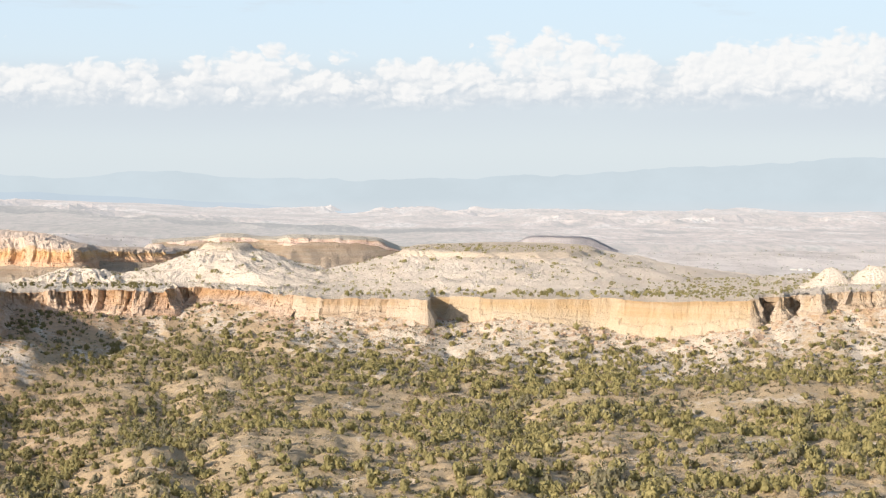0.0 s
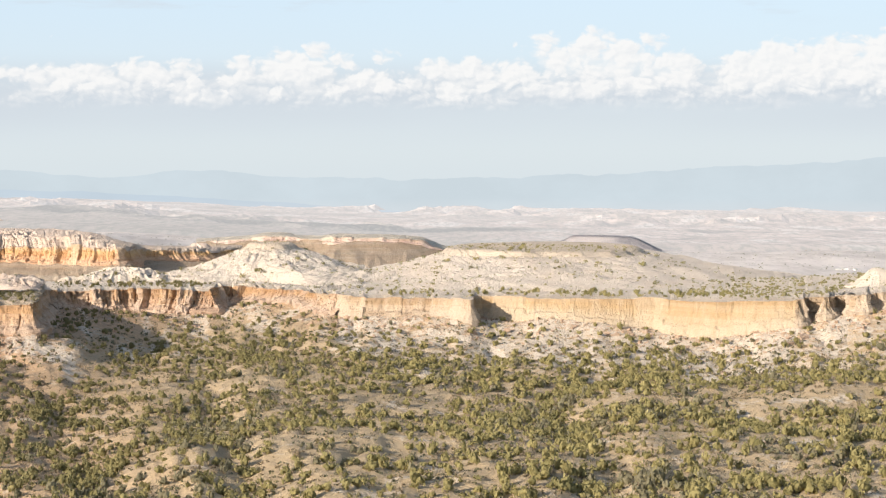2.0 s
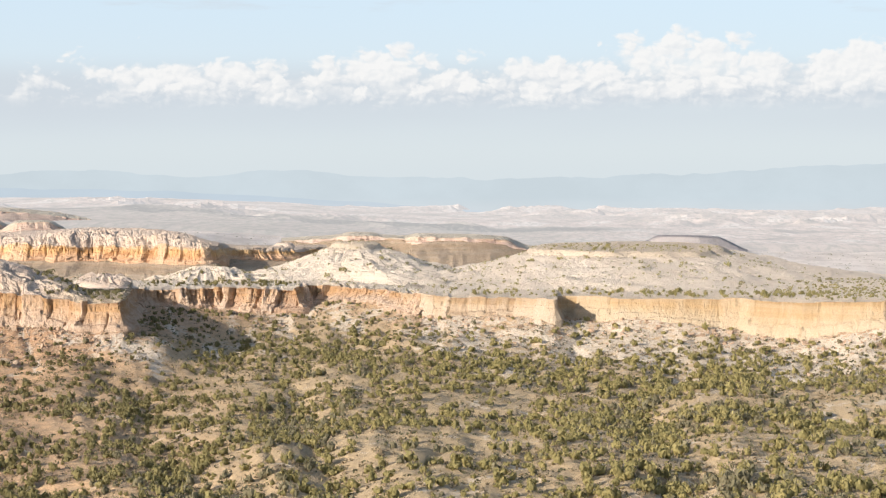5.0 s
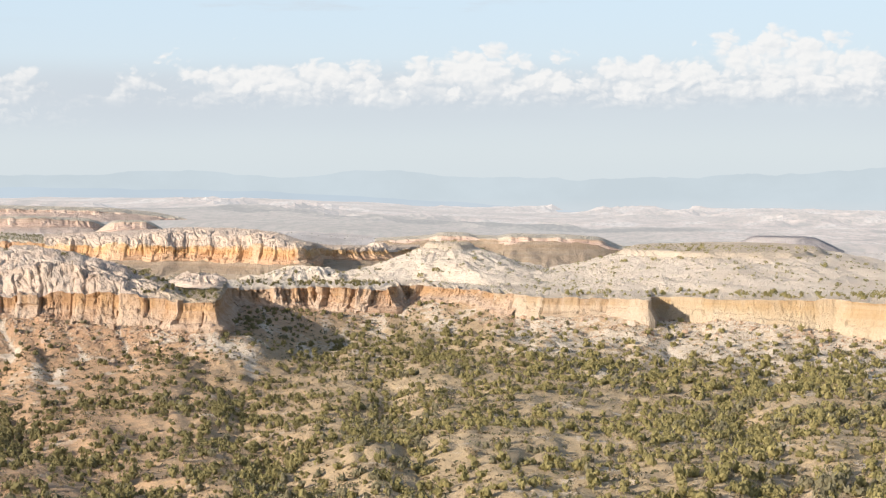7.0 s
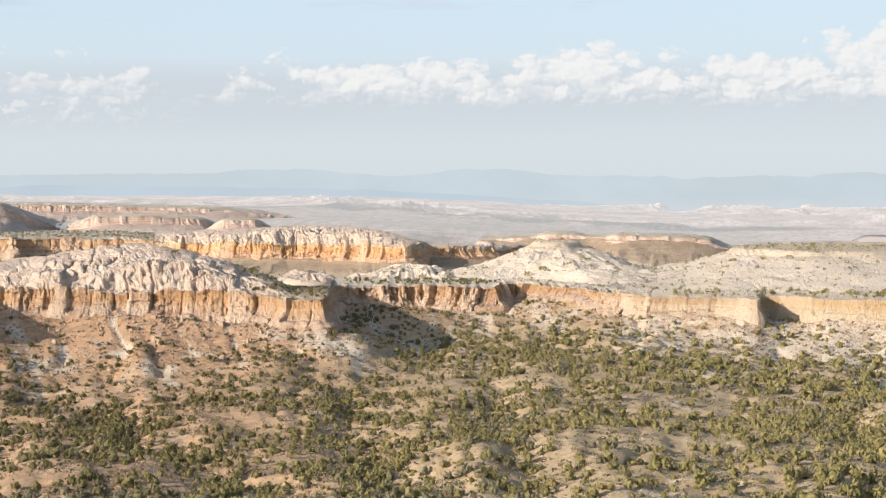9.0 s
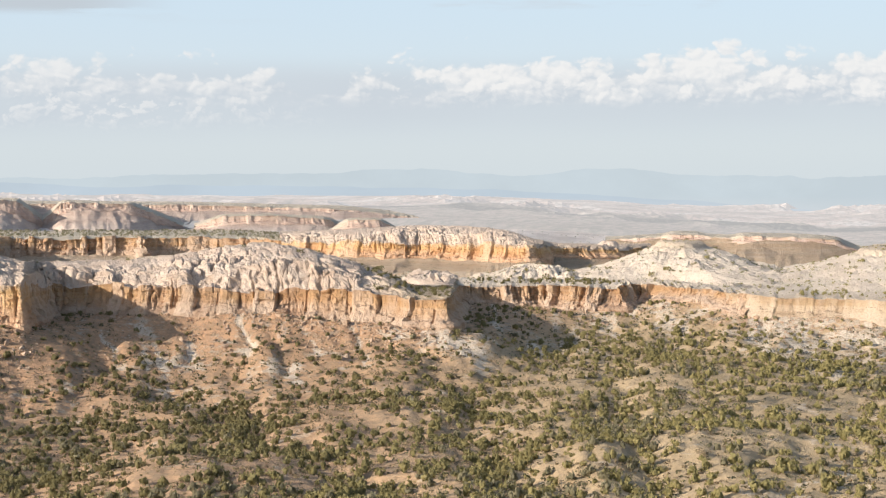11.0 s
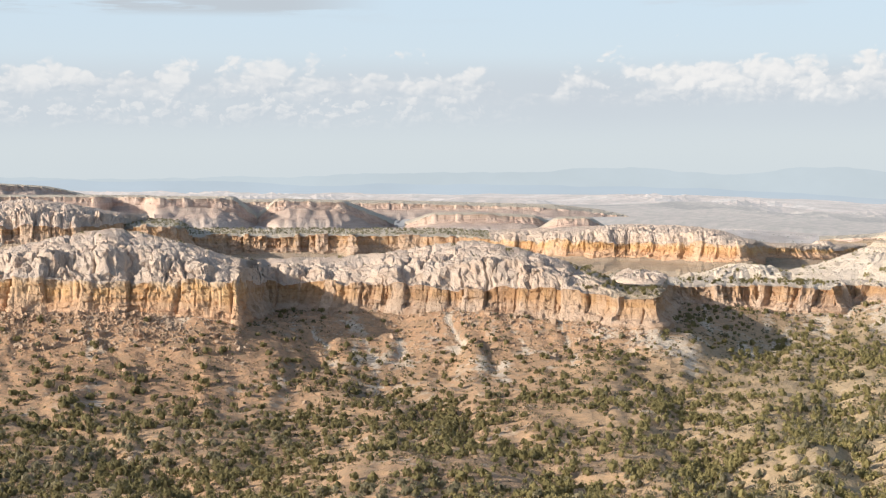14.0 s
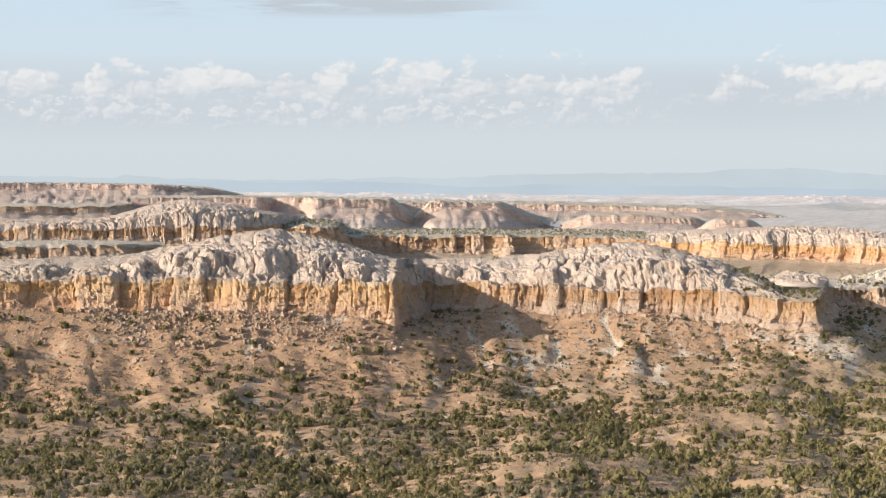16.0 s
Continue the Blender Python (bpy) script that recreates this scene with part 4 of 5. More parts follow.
def plain_material():
    """Badlands, scrub and river trees in the haze of the far plain."""
    m = bpy.data.materials.new("far_plain")
    m.use_nodes = True
    n = Nodes(m.node_tree)
    pos = n.add("ShaderNodeNewGeometry").outputs["Position"]
    scrub = n.add("ShaderNodeAttribute", attribute_name="scrub").outputs["Fac"]
    green = n.add("ShaderNodeAttribute", attribute_name="green").outputs["Fac"]
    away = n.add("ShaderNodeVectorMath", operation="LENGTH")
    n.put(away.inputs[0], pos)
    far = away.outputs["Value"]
    b = n.noise(stretched(n, pos, 1, 0.35, 1), 0.012, 5, 0.65)
    c = n.noise(stretched(n, pos, 1, 0.25, 1), 0.09, 4, 0.7)
    col = n.ramp(b, [(0.36, (0.24, 0.22, 0.205)), (0.45, (0.52, 0.42, 0.37)), (0.53, (0.68, 0.55, 0.49)), (0.61, (0.86, 0.79, 0.74))])
    col = n.mix(n.remap(c, 0.48, 0.60, 0, 0.7), col, (0.25, 0.24, 0.21))
    patch = n.math("ADD", scrub, n.math("MULTIPLY", n.math("SUBTRACT", b, 0.5), 1.6), clamp=True)
    col = n.mix(n.math("MULTIPLY", patch, 0.9), col, n.mix(n.remap(c, 0.40, 0.60, 0, 1), (0.42, 0.365, 0.315), (0.23, 0.225, 0.185)))
    col = n.mix(n.math("MULTIPLY", green, n.remap(c, 0.36, 0.52, 0.6, 1)), col, (0.05, 0.07, 0.065))
    lit = n.add("ShaderNodeBsdfDiffuse")
    n.put(lit.inputs[0], col)
    # haze is an emission mixed over the lit ground, stronger farther away
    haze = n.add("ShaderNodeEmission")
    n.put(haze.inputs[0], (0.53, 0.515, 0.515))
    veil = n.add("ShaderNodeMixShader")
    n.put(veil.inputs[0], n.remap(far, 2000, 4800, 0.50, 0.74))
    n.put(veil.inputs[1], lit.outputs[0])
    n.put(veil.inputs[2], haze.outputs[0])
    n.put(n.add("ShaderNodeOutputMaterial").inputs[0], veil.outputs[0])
    return m


def build_backdrop():
    az = np.arange(-22, 48.01, 0.24)
    d = np.r_[np.arange(2050, 3400, 14), np.arange(3400, 4940, 20)]
    A, D = np.meshgrid(az, d)
    x, y = plan(A, D)
    rough = ridged(x / 130 + 0.4 * fbm(x / 90, y / 160, 2.0, 2), y / 300, 8.0, 4)
    hilly = sstep(fbm(x / 420, y / 700, 31.0, 3), -0.35, 0.35)
    bad = sstep(D, 2500, 3300)
    z = plain_z(A, D) + 7 + (2.0 + 7.5 * hilly * bad) * np.clip(rough, -0.4, 2) * sstep(D, 2150, 2500) - 9 * (1 - sstep(D, 2050, 2150))
    line = 3150 + 160 * fbm(A / 5, 0 * A, 2.0, 3)
    scrub = (0.08 + 0.72 * sstep(A, -4, 3)) * (1 - sstep(D, line - 250, line + 60)) + 0.55 * np.exp(-((D - 3800 - 200 * fbm(A / 5, 0 * A, 7.0, 2)) / 150.0) ** 2) + 0.4 * (1 - sstep(D, 2050, 2350))
    green = 1.1 * sstep(A, -4, 1) * (1 - sstep(A, 15, 20)) * np.exp(-((D - 2860 - 90 * fbm(A / 6, 0 * A, 2.0, 2)) / 95.0) ** 2)
    green = np.clip(green * (1.0 + 0.8 * fbm(A / 3, D / 250, 5.0, 3)), 0, 1)
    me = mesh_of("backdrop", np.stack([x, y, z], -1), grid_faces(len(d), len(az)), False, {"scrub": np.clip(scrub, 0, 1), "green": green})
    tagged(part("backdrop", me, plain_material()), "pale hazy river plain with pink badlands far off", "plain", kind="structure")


def build_range(dist, heights, colour, foot, label, rough):
    """A mountain range: a sloping front below an uneven crest."""
    az = np.arange(-26, 54, 0.06)
    h = np.array(heights)
    el = np.interp(az, h[:, 0], h[:, 1]) + rough * fbm(az / 1.3, 0 * az, dist * 0.01, 5)
    rows = 14
    t = np.linspace(0, 1, rows)[:, None]
    D = dist - 260 * (1 - t) + 0 * az
    x, y = plan(np.broadcast_to(az, D.shape), D)
    top = 62 + dist * np.tan(np.radians(el))
    z = foot + (top - foot) * t ** 1.3
    z[1:-1] += 3 * fbm(x[1:-1] / 120, y[1:-1] / 120, 2.0, 3)
    me = mesh_of("backdrop", np.stack([x, y, z], -1), grid_faces(rows, len(az)))

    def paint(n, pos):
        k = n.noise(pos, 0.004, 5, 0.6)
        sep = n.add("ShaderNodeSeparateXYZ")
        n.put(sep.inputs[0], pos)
        # blue haze painted into the glowing colour, paler towards the foot
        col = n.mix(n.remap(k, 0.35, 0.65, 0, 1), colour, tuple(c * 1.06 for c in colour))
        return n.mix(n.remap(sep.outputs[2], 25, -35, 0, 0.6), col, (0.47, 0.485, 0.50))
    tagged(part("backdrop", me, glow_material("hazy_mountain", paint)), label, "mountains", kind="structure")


build_backdrop()
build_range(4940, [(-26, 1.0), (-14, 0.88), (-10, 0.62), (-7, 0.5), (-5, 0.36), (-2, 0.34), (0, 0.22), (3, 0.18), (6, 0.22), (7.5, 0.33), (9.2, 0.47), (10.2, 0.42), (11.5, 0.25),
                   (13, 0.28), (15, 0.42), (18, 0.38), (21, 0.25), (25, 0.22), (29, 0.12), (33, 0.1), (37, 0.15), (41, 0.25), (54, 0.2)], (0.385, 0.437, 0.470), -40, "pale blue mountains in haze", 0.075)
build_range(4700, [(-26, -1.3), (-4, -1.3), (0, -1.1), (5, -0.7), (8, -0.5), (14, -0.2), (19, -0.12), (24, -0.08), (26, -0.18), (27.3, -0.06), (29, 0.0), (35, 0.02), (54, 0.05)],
            (0.355, 0.413, 0.465), -40, "long ridge blue with haze below the mountains", 0.025)


# ---- trees ----
def sprays(rng, c, normal, size):
    """Small leaf sprays at c, facing about along normal."""
    n = len(c)
    w = normal / (np.linalg.norm(normal, axis=1, keepdims=True) + 1e-6) + 0.42 * rng.normal(0, 1, (n, 3))
    w /= np.linalg.norm(w, axis=1, keepdims=True)
    a = np.cross(w, rng.normal(0, 1, (n, 3)))
    a /= np.linalg.norm(a, axis=1, keepdims=True)
    b = np.cross(w, a)
    k = size * rng.uniform(0.6, 1.35, (n, 1))
    return np.stack([c - a * k, c + b * k * 0.75, c + a * k, c - b * k * 0.75], 1)


def clump(rng, n, spread, size):
    c = rng.normal(0, 1, (n, 3))
    c *= (spread * rng.uniform(0.35, 1.0, (n, 1)) ** 0.6) / np.linalg.norm(c, axis=1, keepdims=True)
    return sprays(rng, c, c + np.array([0, 0, 0.3 * spread]), size)


def crown(rng, r, h, n, leaf=0.2, seg=9, ring=6):
    """A juniper's crown: several billows of foliage grown together, set with small leaf sprays, as corners and quads."""
    m = int(rng.integers(7, 12))
    t = rng.uniform(0, 2 * math.pi, m)
    q = r * rng.uniform(0.10, 0.72, m)
    mid = np.stack([np.cos(t) * q, np.sin(t) * q, r * rng.uniform(-0.45, 0.7, m) * (1.15 - 0.6 * q / r)], -1)
    size = r * rng.uniform(0.22, 0.46, m)
    seed = rng.uniform(0, 90)

    def hull(w):
        b = w @ mid.T
        disc = b * b - (mid ** 2).sum(1) + size ** 2
        reach = np.maximum(np.where(disc > 0, b + np.sqrt(np.maximum(disc, 0)), 0).max(-1), 0.40 * r)
        reach = reach * (1 + 0.28 * vnoise(w[..., 0] * 3 + seed, w[..., 1] * 3, w[..., 2] * 3))
        p = w * reach[..., None]
        return np.stack([p[..., 0], p[..., 1], np.maximum(p[..., 2] / (2 * r) * h * 1.05 + 0.42 * h, 0.03 * h)], -1)
    tt, hh = np.meshgrid(np.linspace(0, 2 * math.pi, seg + 1)[:-1], np.linspace(-0.96, 0.985, ring))
    side = np.sqrt(1 - hh * hh)
    core = hull(np.stack([np.cos(tt) * side, np.sin(tt) * side, hh], -1)).reshape(-1, 3) * np.array([0.80, 0.80, 0.88])
    k = np.arange(ring * seg).reshape(ring, seg)
    mass = np.stack([k[:-1], np.roll(k, -1, 1)[:-1], np.roll(k, -1, 1)[1:], k[1:]], 2).reshape(-1, 4)
    w = rng.normal(0, 1, (n, 3)) + np.array([0, 0, 0.35])
    w /= np.linalg.norm(w, axis=1, keepdims=True)
    c = hull(w) * rng.uniform(0.78, 1.10, (n, 1))
    fan = sprays(rng, c, w + np.array([0, 0, 0.2]), r * leaf) - c[:, None]
    fan = c[:, None] + fan * np.array([0.8, 0.8, 1.5])
    return np.concatenate([core, fan.reshape(-1, 3)]), np.concatenate([mass, len(core) + quad_index(n)])


def quad_index(n):
    return np.arange(n * 4).reshape(n, 4)


def surface_z(az, d):
    """Where a plant stands: on the ground or on the mesa's top."""
    R, top, foot, cap, deep = MAIN(az)
    g = ground_z(az, d)
    z = np.where((d > R + 1) & (d < R + deep), cap_shape(az, d), g)
    x, y = plan(az, d)
    for h in HILLS:
        hz, r = hill_height(h, x, y)
        z = np.where(r < 1, np.maximum(z, hz), z)
    return z


def scatter(rng, n, lo, hi, dlo, dhi):
    az = rng.uniform(lo, hi, n)
    d = np.sqrt(rng.uniform(dlo ** 2, dhi ** 2, n))
    return az, d


rng = np.random.default_rng(5)
az, d = scatter(rng, 33000, -20, 46, 285, 740)
R, top, foot, cap, deep = MAIN(az)
s = np.minimum(R, np.interp(az, MAIN.az, FAN) + 18) - d
x, y = plan(az, d)
edge = np.interp(az, [-20, -13, -9, 0, 8, 14, 20, 46], [100, 95, 75, 55, 60, 100, 105, 110])
want = np.where(s > edge, 0.50, 0.05 + 0.14 * sstep(s, edge * 0.3, edge)) * (s > 5)
wash = 1 - sstep(np.abs(vnoise(x / 75 + y / 160 + 0.5 * fbm(x / 50, y / 50, 3.0, 2), y / 140, 47.0)), 0.05, 0.22)
bare = sstep(fbm(x / 17, y / 24, 41.0, 2) + 0.35 * hummocks(x, y), -0.1, 0.55)
want = want * (1.25 - 1.05 * bare + 0.5 * wash + 0.9 * draw_depth(x, y)) * np.interp(az, [-4, 0, 10, 14, 20], [0.88, 0.82, 0.82, 0.85, 0.82]) * (1 + 0.5 * sstep(az, 6, 14) * (1 - sstep(d, 390, 450)))
keep = rng.uniform(0, 1, len(az)) < want
az, d = az[keep], d[keep]
tx, ty = plan(az, d)
tz = surface_z(az, d)
size = np.interp(az, [-8, 4], [1.28, 1.05]) * rng.uniform(0.65, 1.25, len(az)) * rng.choice([1, 1, 0.8, 0.55], len(az))
order = np.argsort(d)

variants = []
for k in range(6):
    r2 = np.random.default_rng(50 + k)
    variants.append(crown(r2, 1.5, 2.5 * r2.uniform(0.8, 1.25), 260, 0.155, 10, 7))


def build_juniper(k, v):
    """One juniper: a short forked trunk under a crown of sprays."""
    ob = empty("juniper", 0, 0, 0)
    r2 = np.random.default_rng(300 + k)
    verts, faces = [], []
    for limb in range(4):
        lean = r2.uniform(0.1, 0.5) * (limb > 0)
        t = r2.uniform(0, 6.28)
        path = [(lean * f * math.cos(t) * 1.6, lean * f * math.sin(t) * 1.6, -0.3 + f * 1.9) for f in (0, 0.35, 0.7, 1.0)]
        for a, (px, py, pz) in enumerate(path):
            wide = (0.20 if limb == 0 else 0.11) * (1 - 0.22 * a)
            for q in range(6):
                verts.append((px + wide * math.cos(q * 1.047), py + wide * math.sin(q * 1.047), pz))
        b = limb * 24
        for a in range(3):
            for q in range(6):
                faces.append((b + a * 6 + q, b + a * 6 + (q + 1) % 6, b + a * 6 + 6 + (q + 1) % 6, b + a * 6 + 6 + q))
    part("trunk", mesh_of("trunk", verts, faces), BARK, ob)
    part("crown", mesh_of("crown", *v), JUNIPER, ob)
    tagged(ob, "bushy olive green juniper on dry tan soil", "tree", "junipers of the valley")
    return ob


models = [build_juniper(k, v) for k, v in enumerate(variants)]
for rank, i in enumerate(order[:300]):
    m = pose(tx[i], ty[i], tz[i] - 0.15, 0, 0, (i * 137.5) % 360) @ Matrix.Scale(size[i], 4)
    if rank < len(models):
        models[rank].matrix_basis = m
    else:
        twin = copy_thing(models[rank % len(models)], m)
        twin.matrix_basis = m


# ---- woodland, shrubs, tufts and stones ----
light_models = [crown(np.random.default_rng(80 + k), 1.45, 1.7 + 0.15 * k, 44, 0.22, 6, 4) for k in range(9)]
small_models = [crown(np.random.default_rng(120 + k), 0.95, 1.1, 20, 0.29, 6, 3) for k in range(6)]
SAGE = leaf_material("sage_leaf", (0.11, 0.11, 0.065), (0.22, 0.20, 0.12))
GREYLEAF = leaf_material("grey_leaf", (0.20, 0.185, 0.115), (0.33, 0.295, 0.19))
BRUSH = leaf_material("dry_brush", (0.20, 0.158, 0.10), (0.34, 0.268, 0.165))
# leaf for the distant flats, its colour washed out as if seen through haze
HAZED_LEAF = leaf_material("hazed_leaf", (0.30, 0.28, 0.21), (0.40, 0.37, 0.28))
STRAW = leaf_material("dry_grass", (0.28, 0.22, 0.11), (0.42, 0.34, 0.18))
STONE = tuff_material("fallen_tuff", (0.49, 0.35, 0.25), (0.37, 0.255, 0.175), (0.50, 0.40, 0.315))


def many(name, models, x, y, z, sizes, label, category, mat, smooth=True):
    """One object of many small alike things, each turned and sized on its own."""
    out, cells, done = [], [], 0
    turn = (np.arange(len(x)) * 2.399) % 6.283
    for k, (v, f) in enumerate(models):
        pick = np.arange(k, len(x), len(models))
        c, s_ = np.cos(turn[pick])[:, None], np.sin(turn[pick])[:, None]
        g = sizes[pick][:, None]
        out.append(np.stack([(v[None, :, 0] * c - v[None, :, 1] * s_) * g + x[pick][:, None],
                             (v[None, :, 0] * s_ + v[None, :, 1] * c) * g + y[pick][:, None], v[None, :, 2] * g + z[pick][:, None]], -1).reshape(-1, 3))
        cells.append((f[None] + done + len(v) * np.arange(len(pick))[:, None, None]).reshape(-1, f.shape[1]))
        done += len(v) * len(pick)
    ob = part(name, mesh_of(name, np.concatenate(out), np.concatenate(cells), smooth), mat)
    return tagged(ob, label, category, kind="stuff")


def shrub(seed, n, r, h, leaf):
    r2 = np.random.default_rng(seed)
    v = clump(r2, n, 1.0, leaf)
    c = v.mean(1, keepdims=True)
    return ((v - c) + c * np.array([r, r, h * 0.5]) + np.array([0, 0, h * 0.5])).reshape(-1, 3), quad_index(n)


def stone_quads(seed):
    """A rough block of six quads."""
    r2 = np.random.default_rng(seed)
    c = np.array([(a, b, e) for a in (-1, 1) for b in (-1, 1) for e in (-1, 1)], float) * r2.uniform(0.3, 1.0, (8, 3)) * r2.uniform(0.6, 1.2, 3)
    f = [(0, 1, 3, 2), (4, 6, 7, 5), (0, 4, 5, 1), (2, 3, 7, 6), (0, 2, 6, 4), (1, 5, 7, 3)]
    return c, np.array(f)


rest = order[300:]
dull = (fbm(tx[rest] / 35, ty[rest] / 35, 91.0, 2) + 0.5 * rng.normal(0, 1, len(rest))) > 0.75
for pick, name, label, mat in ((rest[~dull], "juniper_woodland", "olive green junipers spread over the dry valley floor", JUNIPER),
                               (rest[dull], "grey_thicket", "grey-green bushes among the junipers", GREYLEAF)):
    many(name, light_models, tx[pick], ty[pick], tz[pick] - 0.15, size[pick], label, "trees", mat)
rng = np.random.default_rng(9)
# sage in the valley and on the talus
az, d = scatter(rng, 23000, -18, 44, 290, 735)
R = MAIN(az)[0]
x, y = plan(az, d)
s = R - d
keep = (s > 4) & (rng.uniform(0, 1, len(az)) < np.where(s > 120, 0.42, 0.7) * (0.4 + 0.8 * sstep(fbm(x / 15, y / 15, 51.0, 2), -0.4, 0.4)))
az, d, x, y = az[keep], d[keep], x[keep], y[keep]
many("sagebrush", [shrub(k, 7, 0.75, 0.85, 0.3) for k in range(5)], x, y, ground_z(az, d), rng.uniform(0.45, 1.25, len(az)), "low grey-green sagebrush dotting the dry soil", "shrubs", SAGE)
# brown brush between the trees and on the lower slopes
az, d = scatter(rng, 32000, -16, 44, 288, 640)
x, y = plan(az, d)
s = MAIN(az)[0] - d
keep = (s > 30) & (rng.uniform(0, 1, len(az)) < np.interp(az, [-16, 4, 14, 20], [0.5, 0.55, 0.65, 0.75]) * sstep(fbm(x / 17, y / 17, 55.0, 3), -0.35, 0.35))
az, d, x, y = az[keep], d[keep], x[keep], y[keep]
many("brown_brush", [shrub(90 + k, 5, 0.9, 0.75, 0.34) for k in range(5)], x, y, ground_z(az, d), rng.uniform(0.5, 1.15, len(az)), "dry brown brush covering the ground between the trees", "shrubs", BRUSH)
# darker bushes on the talus
az = rng.uniform(-18, 44, 4300)
d = MAIN(az)[0] - 4 - rng.uniform(0, 1, len(az)) ** 0.8 * 125
x, y = plan(az, d)
keep = rng.uniform(0, 1, len(az)) < (0.35 + 0.6 * sstep(fbm(x / 22, y / 22, 71.0, 2), -0.3, 0.4)) * np.interp(az, [14, 15, 26, 29], [1.0, 0.75, 0.7, 0.45])
az, d, x, y = az[keep], d[keep], x[keep], y[keep]
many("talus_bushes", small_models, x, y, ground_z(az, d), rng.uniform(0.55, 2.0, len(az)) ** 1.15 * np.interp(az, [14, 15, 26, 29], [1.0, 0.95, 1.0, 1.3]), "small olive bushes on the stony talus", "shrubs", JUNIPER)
# dry grass
az, d = scatter(rng, 12500, -18, 44, 290, 720)
x, y = plan(az, d)
keep = (MAIN(az)[0] - d > 3) & (fbm(x / 20, y / 20, 61.0, 3) > -0.25)
az, d, x, y = az[keep], d[keep], x[keep], y[keep]
many("dry_grass", [shrub(20 + k, 5, 0.5, 0.35, 0.2) for k in range(4)], x, y, ground_z(az, d), rng.uniform(0.5, 1.2, len(az)), "straw coloured dry grass tufts between the shrubs", "grass", STRAW)
# shrubs on the bench, the hills and the tuff caps
az, d = scatter(rng, 15000, -18, 44, 610, 990)
R, top, foot, cap, deep = MAIN(az)
keep = (d > R + 4) & (d < R + deep * 0.8) & (rng.uniform(0, 1, len(az)) < np.where(az < 14, 0.75, np.where(az < 17.5, 0.95, 0.2)))
az, d = az[keep], d[keep]
x, y = plan(az, d)
many("hill_shrubs", [shrub(40 + k, 16, 0.7, 0.9, 0.24) for k in range(4)], x, y, surface_z(az, d), 0.45 + rng.exponential(0.33, len(az)), "dark green shrubs dotted over the pale slopes", "shrubs", JUNIPER)
az = np.r_[rng.uniform(14.6, 17.3, 90), rng.uniform(9, 13.8, 90), rng.uniform(-9.8, 4, 150)]
R, top, foot, cap, deep = MAIN(az)
d = R + 5 + rng.uniform(0, 1, len(az)) * np.where(az > 14, 70, 28)
x, y = plan(az, d)
many("bench_junipers", light_models, x, y, surface_z(az, d) - 0.2, rng.uniform(0.4, 0.95, len(az)), "olive junipers on the bench above the cliff", "trees", JUNIPER)
# a green patch on the bench beside the domes
az = rng.uniform(-12.2, -7.6, 420)
d = MAIN(az)[0] + 12 + rng.uniform(0, 1, len(az)) * 95
x, y = plan(az, d)
keep = fbm(x / 24, y / 24, 15.0, 2) > -0.2
az, d, x, y = az[keep], d[keep], x[keep], y[keep]
many("bench_shrubs", small_models, x, y, surface_z(az, d) - 0.1, rng.uniform(0.4, 1.0, len(az)), "low olive shrubs grown together on the bench", "shrubs", JUNIPER)
# junipers on the plateaus behind
for rim, n, lo, hi in ((THIRD, 1500, 6, 170),):
    az = rng.uniform(rim.lo, rim.hi, n)
    R, top, foot, cap, deep = rim(az)
    d = R + rng.uniform(lo, hi, n)
    x, y = plan(az, d)
    many("plateau_shrubs", [shrub(60 + k, 16, 1.5, 1.8, 0.55) for k in range(4)], x, y, cap_shape(az, d, rim), rng.uniform(0.3, 0.85, n), "grey-green junipers on a distant plateau", "trees", GREYLEAF)
az, d = scatter(rng, 3600, -18, 40, 900, 2050)
near = scatter(rng, 1500, -18, 38, 700, 1200)
az, d = np.r_[az, near[0]], np.r_[d, near[1]]
keep = d > MAIN(az)[0] + MAIN(az)[4] + 10
az, d = az[keep], d[keep]
x, y = plan(az, d)
many("plain_shrubs", [shrub(70 + k, 8, 1.5, 1.3, 0.6) for k in range(4)], x, y, ground_z(az, d) - 0.2, rng.uniform(0.35, 1.0, len(az)), "scattered shrubs paled by haze on the distant flats", "shrubs", HAZED_LEAF)
# shrubs in the canyon behind the spur
az, d = scatter(rng, 1900, 8, 31, 790, 1170)
x, y = plan(az, d)
keep = (d > MAIN(az)[0] + MAIN(az)[4] + 5) & (fbm(x / 30, y / 30, 19.0, 2) > -0.15) & (d < SECOND(np.clip(az, SECOND.lo, SECOND.hi))[0] - 60)
az, d, x, y = az[keep], d[keep], x[keep], y[keep]
many("canyon_shrubs", small_models, x, y, surface_z(az, d) - 0.1, rng.uniform(0.4, 1.3, len(az)), "grey-green shrubs on the canyon floor", "shrubs", GREYLEAF)
# rubble below the cliffs
az = rng.uniform(-17, 43, 9500)
R = MAIN(az)[0]
d = R - rng.exponential(15, len(az)) - 2
x, y = plan(az, d)
many("rubble", [stone_quads(k) for k in range(7)], x, y, ground_z(az, d) - 0.05, 0.12 + rng.exponential(0.18, len(az)), "small orange and pale stones fallen below the cliffs", "stones", STONE, smooth=False)

# heaps of broken blocks
az = np.r_[rng.normal(35.6, 1.3, 1100), rng.normal(31.4, 1.5, 1100), rng.uniform(27.9, 43, 700), rng.uniform(15, 27.5, 500)]
d = MAIN(az)[0] - 1 - np.abs(rng.normal(0, 9, len(az)))
x, y = plan(az, d)
keep = fbm(x / 13, y / 13, 81.0, 2) > -0.25
az, d, x, y = az[keep], d[keep], x[keep], y[keep]
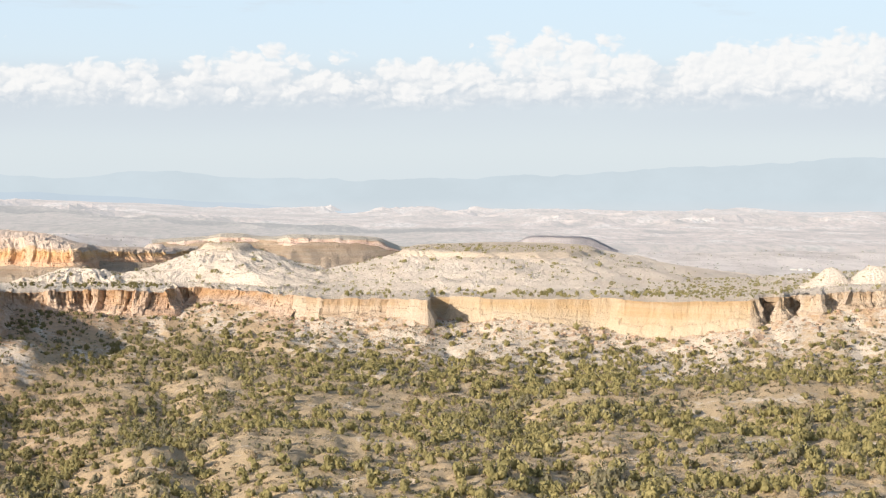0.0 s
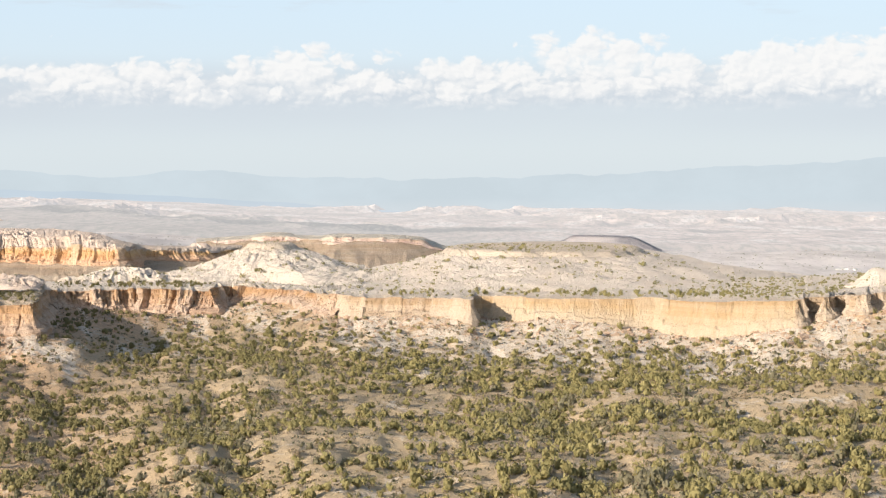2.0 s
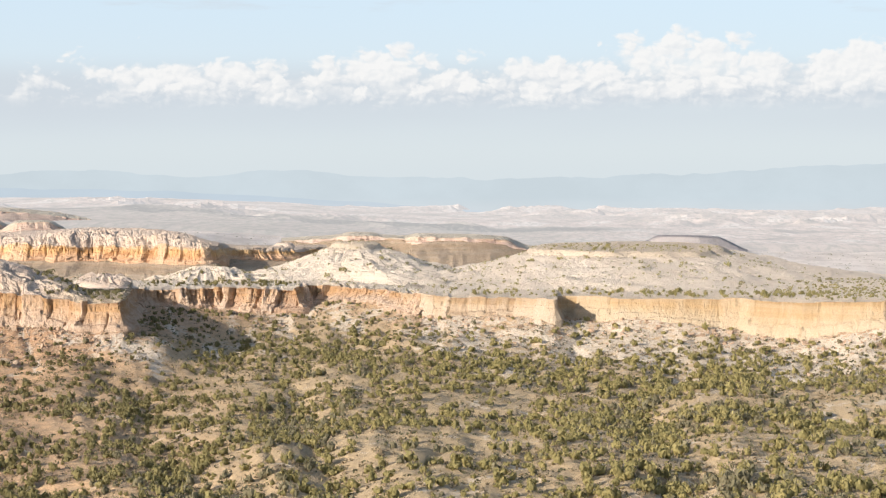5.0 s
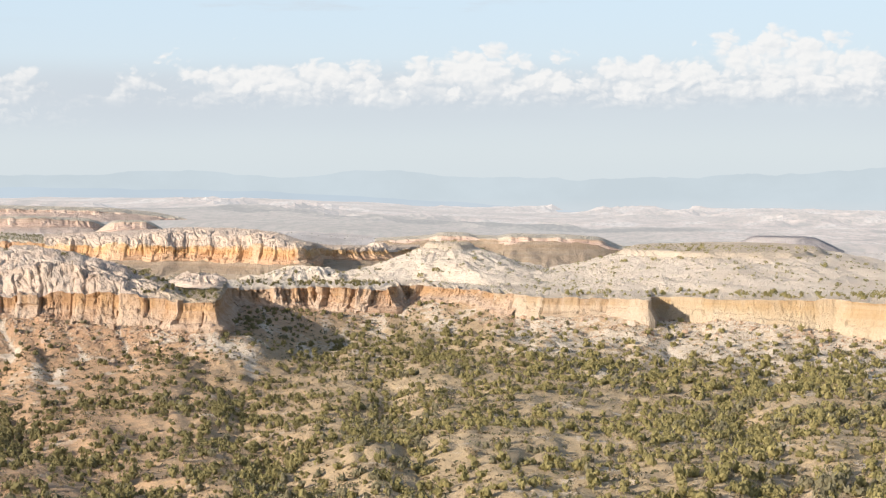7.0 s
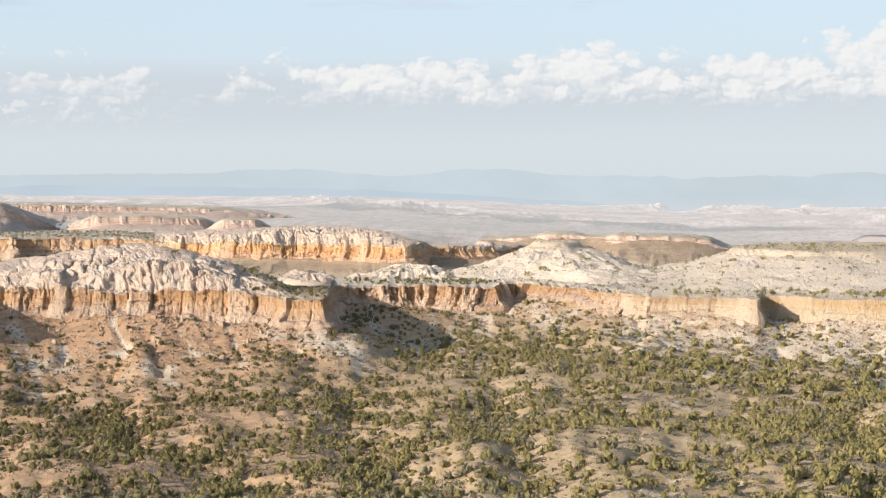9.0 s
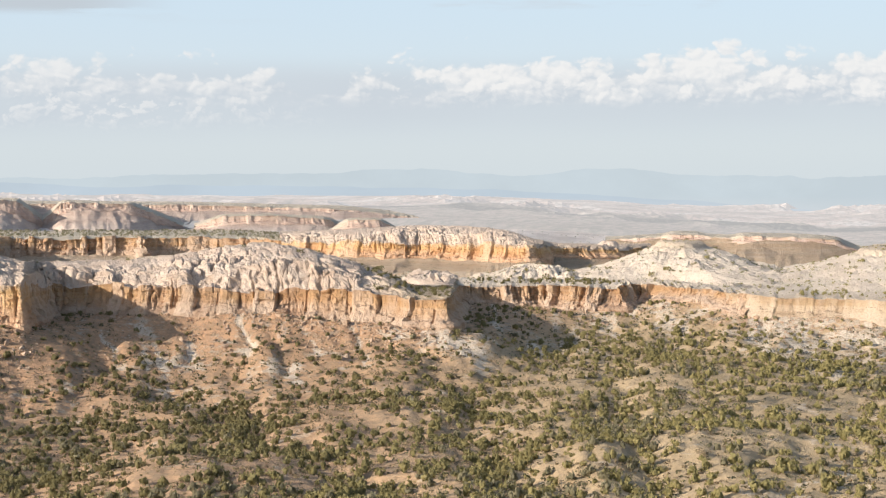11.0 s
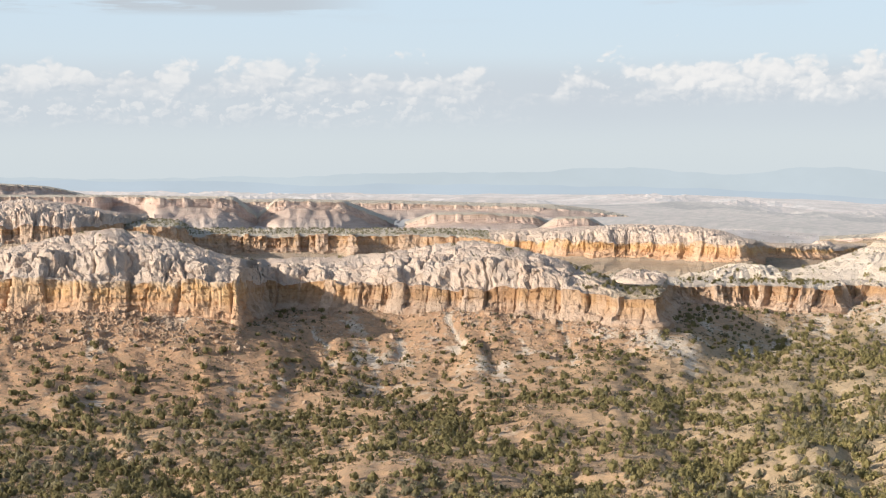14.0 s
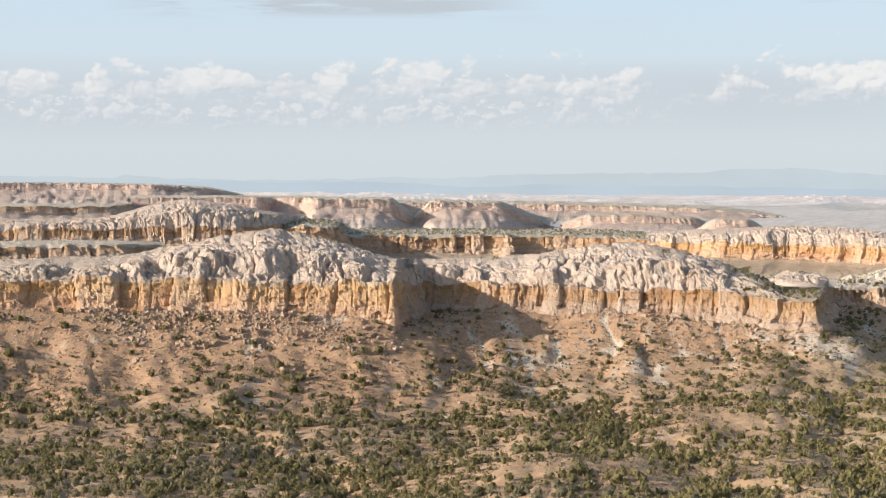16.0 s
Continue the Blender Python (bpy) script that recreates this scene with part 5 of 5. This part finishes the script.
many("boulder_heap", [stone_quads(30 + k) for k in range(9)], x, y, ground_z(az, d) + 0.1, 0.18 + rng.exponential(0.24, len(az)), "heaped angular orange blocks below the tall cliff", "boulders", STONE, smooth=False)

# large fallen blocks, one by one
rng = np.random.default_rng(12)
az = np.r_[rng.normal(35.6, 1.2, 70), rng.normal(31.6, 1.5, 60), rng.normal(28.7, 0.5, 26), rng.uniform(15, 27, 45), rng.uniform(-12, 14, 30)]
R = MAIN(az)[0]
d = R - 3 - rng.exponential(11, len(az))
x, y = plan(az, d)
z = ground_z(az, d)
blocks = []
for k in range(8):
    bm = bmesh.new()
    r2 = random.Random(700 + k)
    for v in range(16):
        t, h = r2.uniform(0, 6.28), r2.uniform(-1, 1)
        q = math.sqrt(max(0, 1 - h * h * 0.5))
        bm.verts.new((q * math.cos(t) * r2.uniform(0.8, 1.15), q * math.sin(t) * r2.uniform(0.6, 0.9), h * r2.uniform(0.6, 0.95)))
    bmesh.ops.convex_hull(bm, input=bm.verts)
    for v in [v for v in bm.verts if not v.link_faces]:
        bm.verts.remove(v)
    me = bpy.data.meshes.new("boulder")
    bm.to_mesh(me)
    bm.free()
    me.materials.append(STONE)
    blocks.append(me)
for k in range(len(az)):
    g = min(1.7, 0.45 + rng.exponential(0.35))
    ob = new("boulder", blocks[k % 8])
    ob.matrix_basis = pose(x[k], y[k], z[k] + 0.30 * g, rng.uniform(-25, 25), rng.uniform(-25, 25), rng.uniform(0, 360)) @ Matrix.Scale(g, 4)
    tagged(ob, "angular orange tuff boulder fallen on the slope", "boulder", "boulders below the cliffs")


# ---- far sheds on the plain ----
WALL, _n, _b, _p = material("white_wall", 0.8)
_n.put(_b.inputs["Base Color"], _n.mix(_n.remap(_n.noise(_p, 1.5, 3), 0.4, 0.6, 0, 1), (0.62, 0.60, 0.57), (0.55, 0.53, 0.50)))
ROOF, _n, _b, _p = material("pale_roof", 0.6)
_n.put(_b.inputs["Base Color"], _n.mix(_n.remap(_n.noise(_p, 1.5, 3), 0.4, 0.6, 0, 1), (0.62, 0.60, 0.58), (0.50, 0.49, 0.48)))


def build_shed(az, d, long, wide, high, turn):
    """A small far building: four walls below a low gable roof."""
    x, y = plan(az, d)
    z = float(ground_z(az, d))
    ob = empty("shed", x, y, z - 0.3)
    ob.rotation_euler = (0, 0, radians(turn))
    a, b = long / 2, wide / 2
    v = [(-a, -b, 0), (a, -b, 0), (a, b, 0), (-a, b, 0), (-a, -b, high), (a, -b, high), (a, b, high), (-a, b, high)]
    part("wall", mesh_of("wall", v, [(0, 1, 5, 4), (1, 2, 6, 5), (2, 3, 7, 6), (3, 0, 4, 7)], False), WALL, ob)
    top = high + wide * 0.22
    e = 0.35
    v = [(-a - e, -b - e, high - 0.05), (a + e, -b - e, high - 0.05), (a + e, 0, top), (-a - e, 0, top), (a + e, b + e, high - 0.05), (-a - e, b + e, high - 0.05),
         (-a - e, -b - e, high + 0.12), (a + e, -b - e, high + 0.12), (a + e, 0, top + 0.17), (-a - e, 0, top + 0.17), (a + e, b + e, high + 0.12), (-a - e, b + e, high + 0.12)]
    f = [(0, 1, 2, 3), (3, 2, 4, 5), (6, 7, 8, 9), (9, 8, 10, 11), (0, 1, 7, 6), (5, 4, 10, 11)]
    part("roof", mesh_of("roof", v, f, False), ROOF, ob)
    tagged(ob, "small white shed far off on the plain", "building", "far sheds")


build_shed(-11.3, 1640, 4.5, 3.2, 1.7, 10)
build_shed(-11.55, 1655, 3.6, 3.2, 1.8, -15)
build_shed(-11.85, 1650, 3.2, 3.0, 1.8, 30)
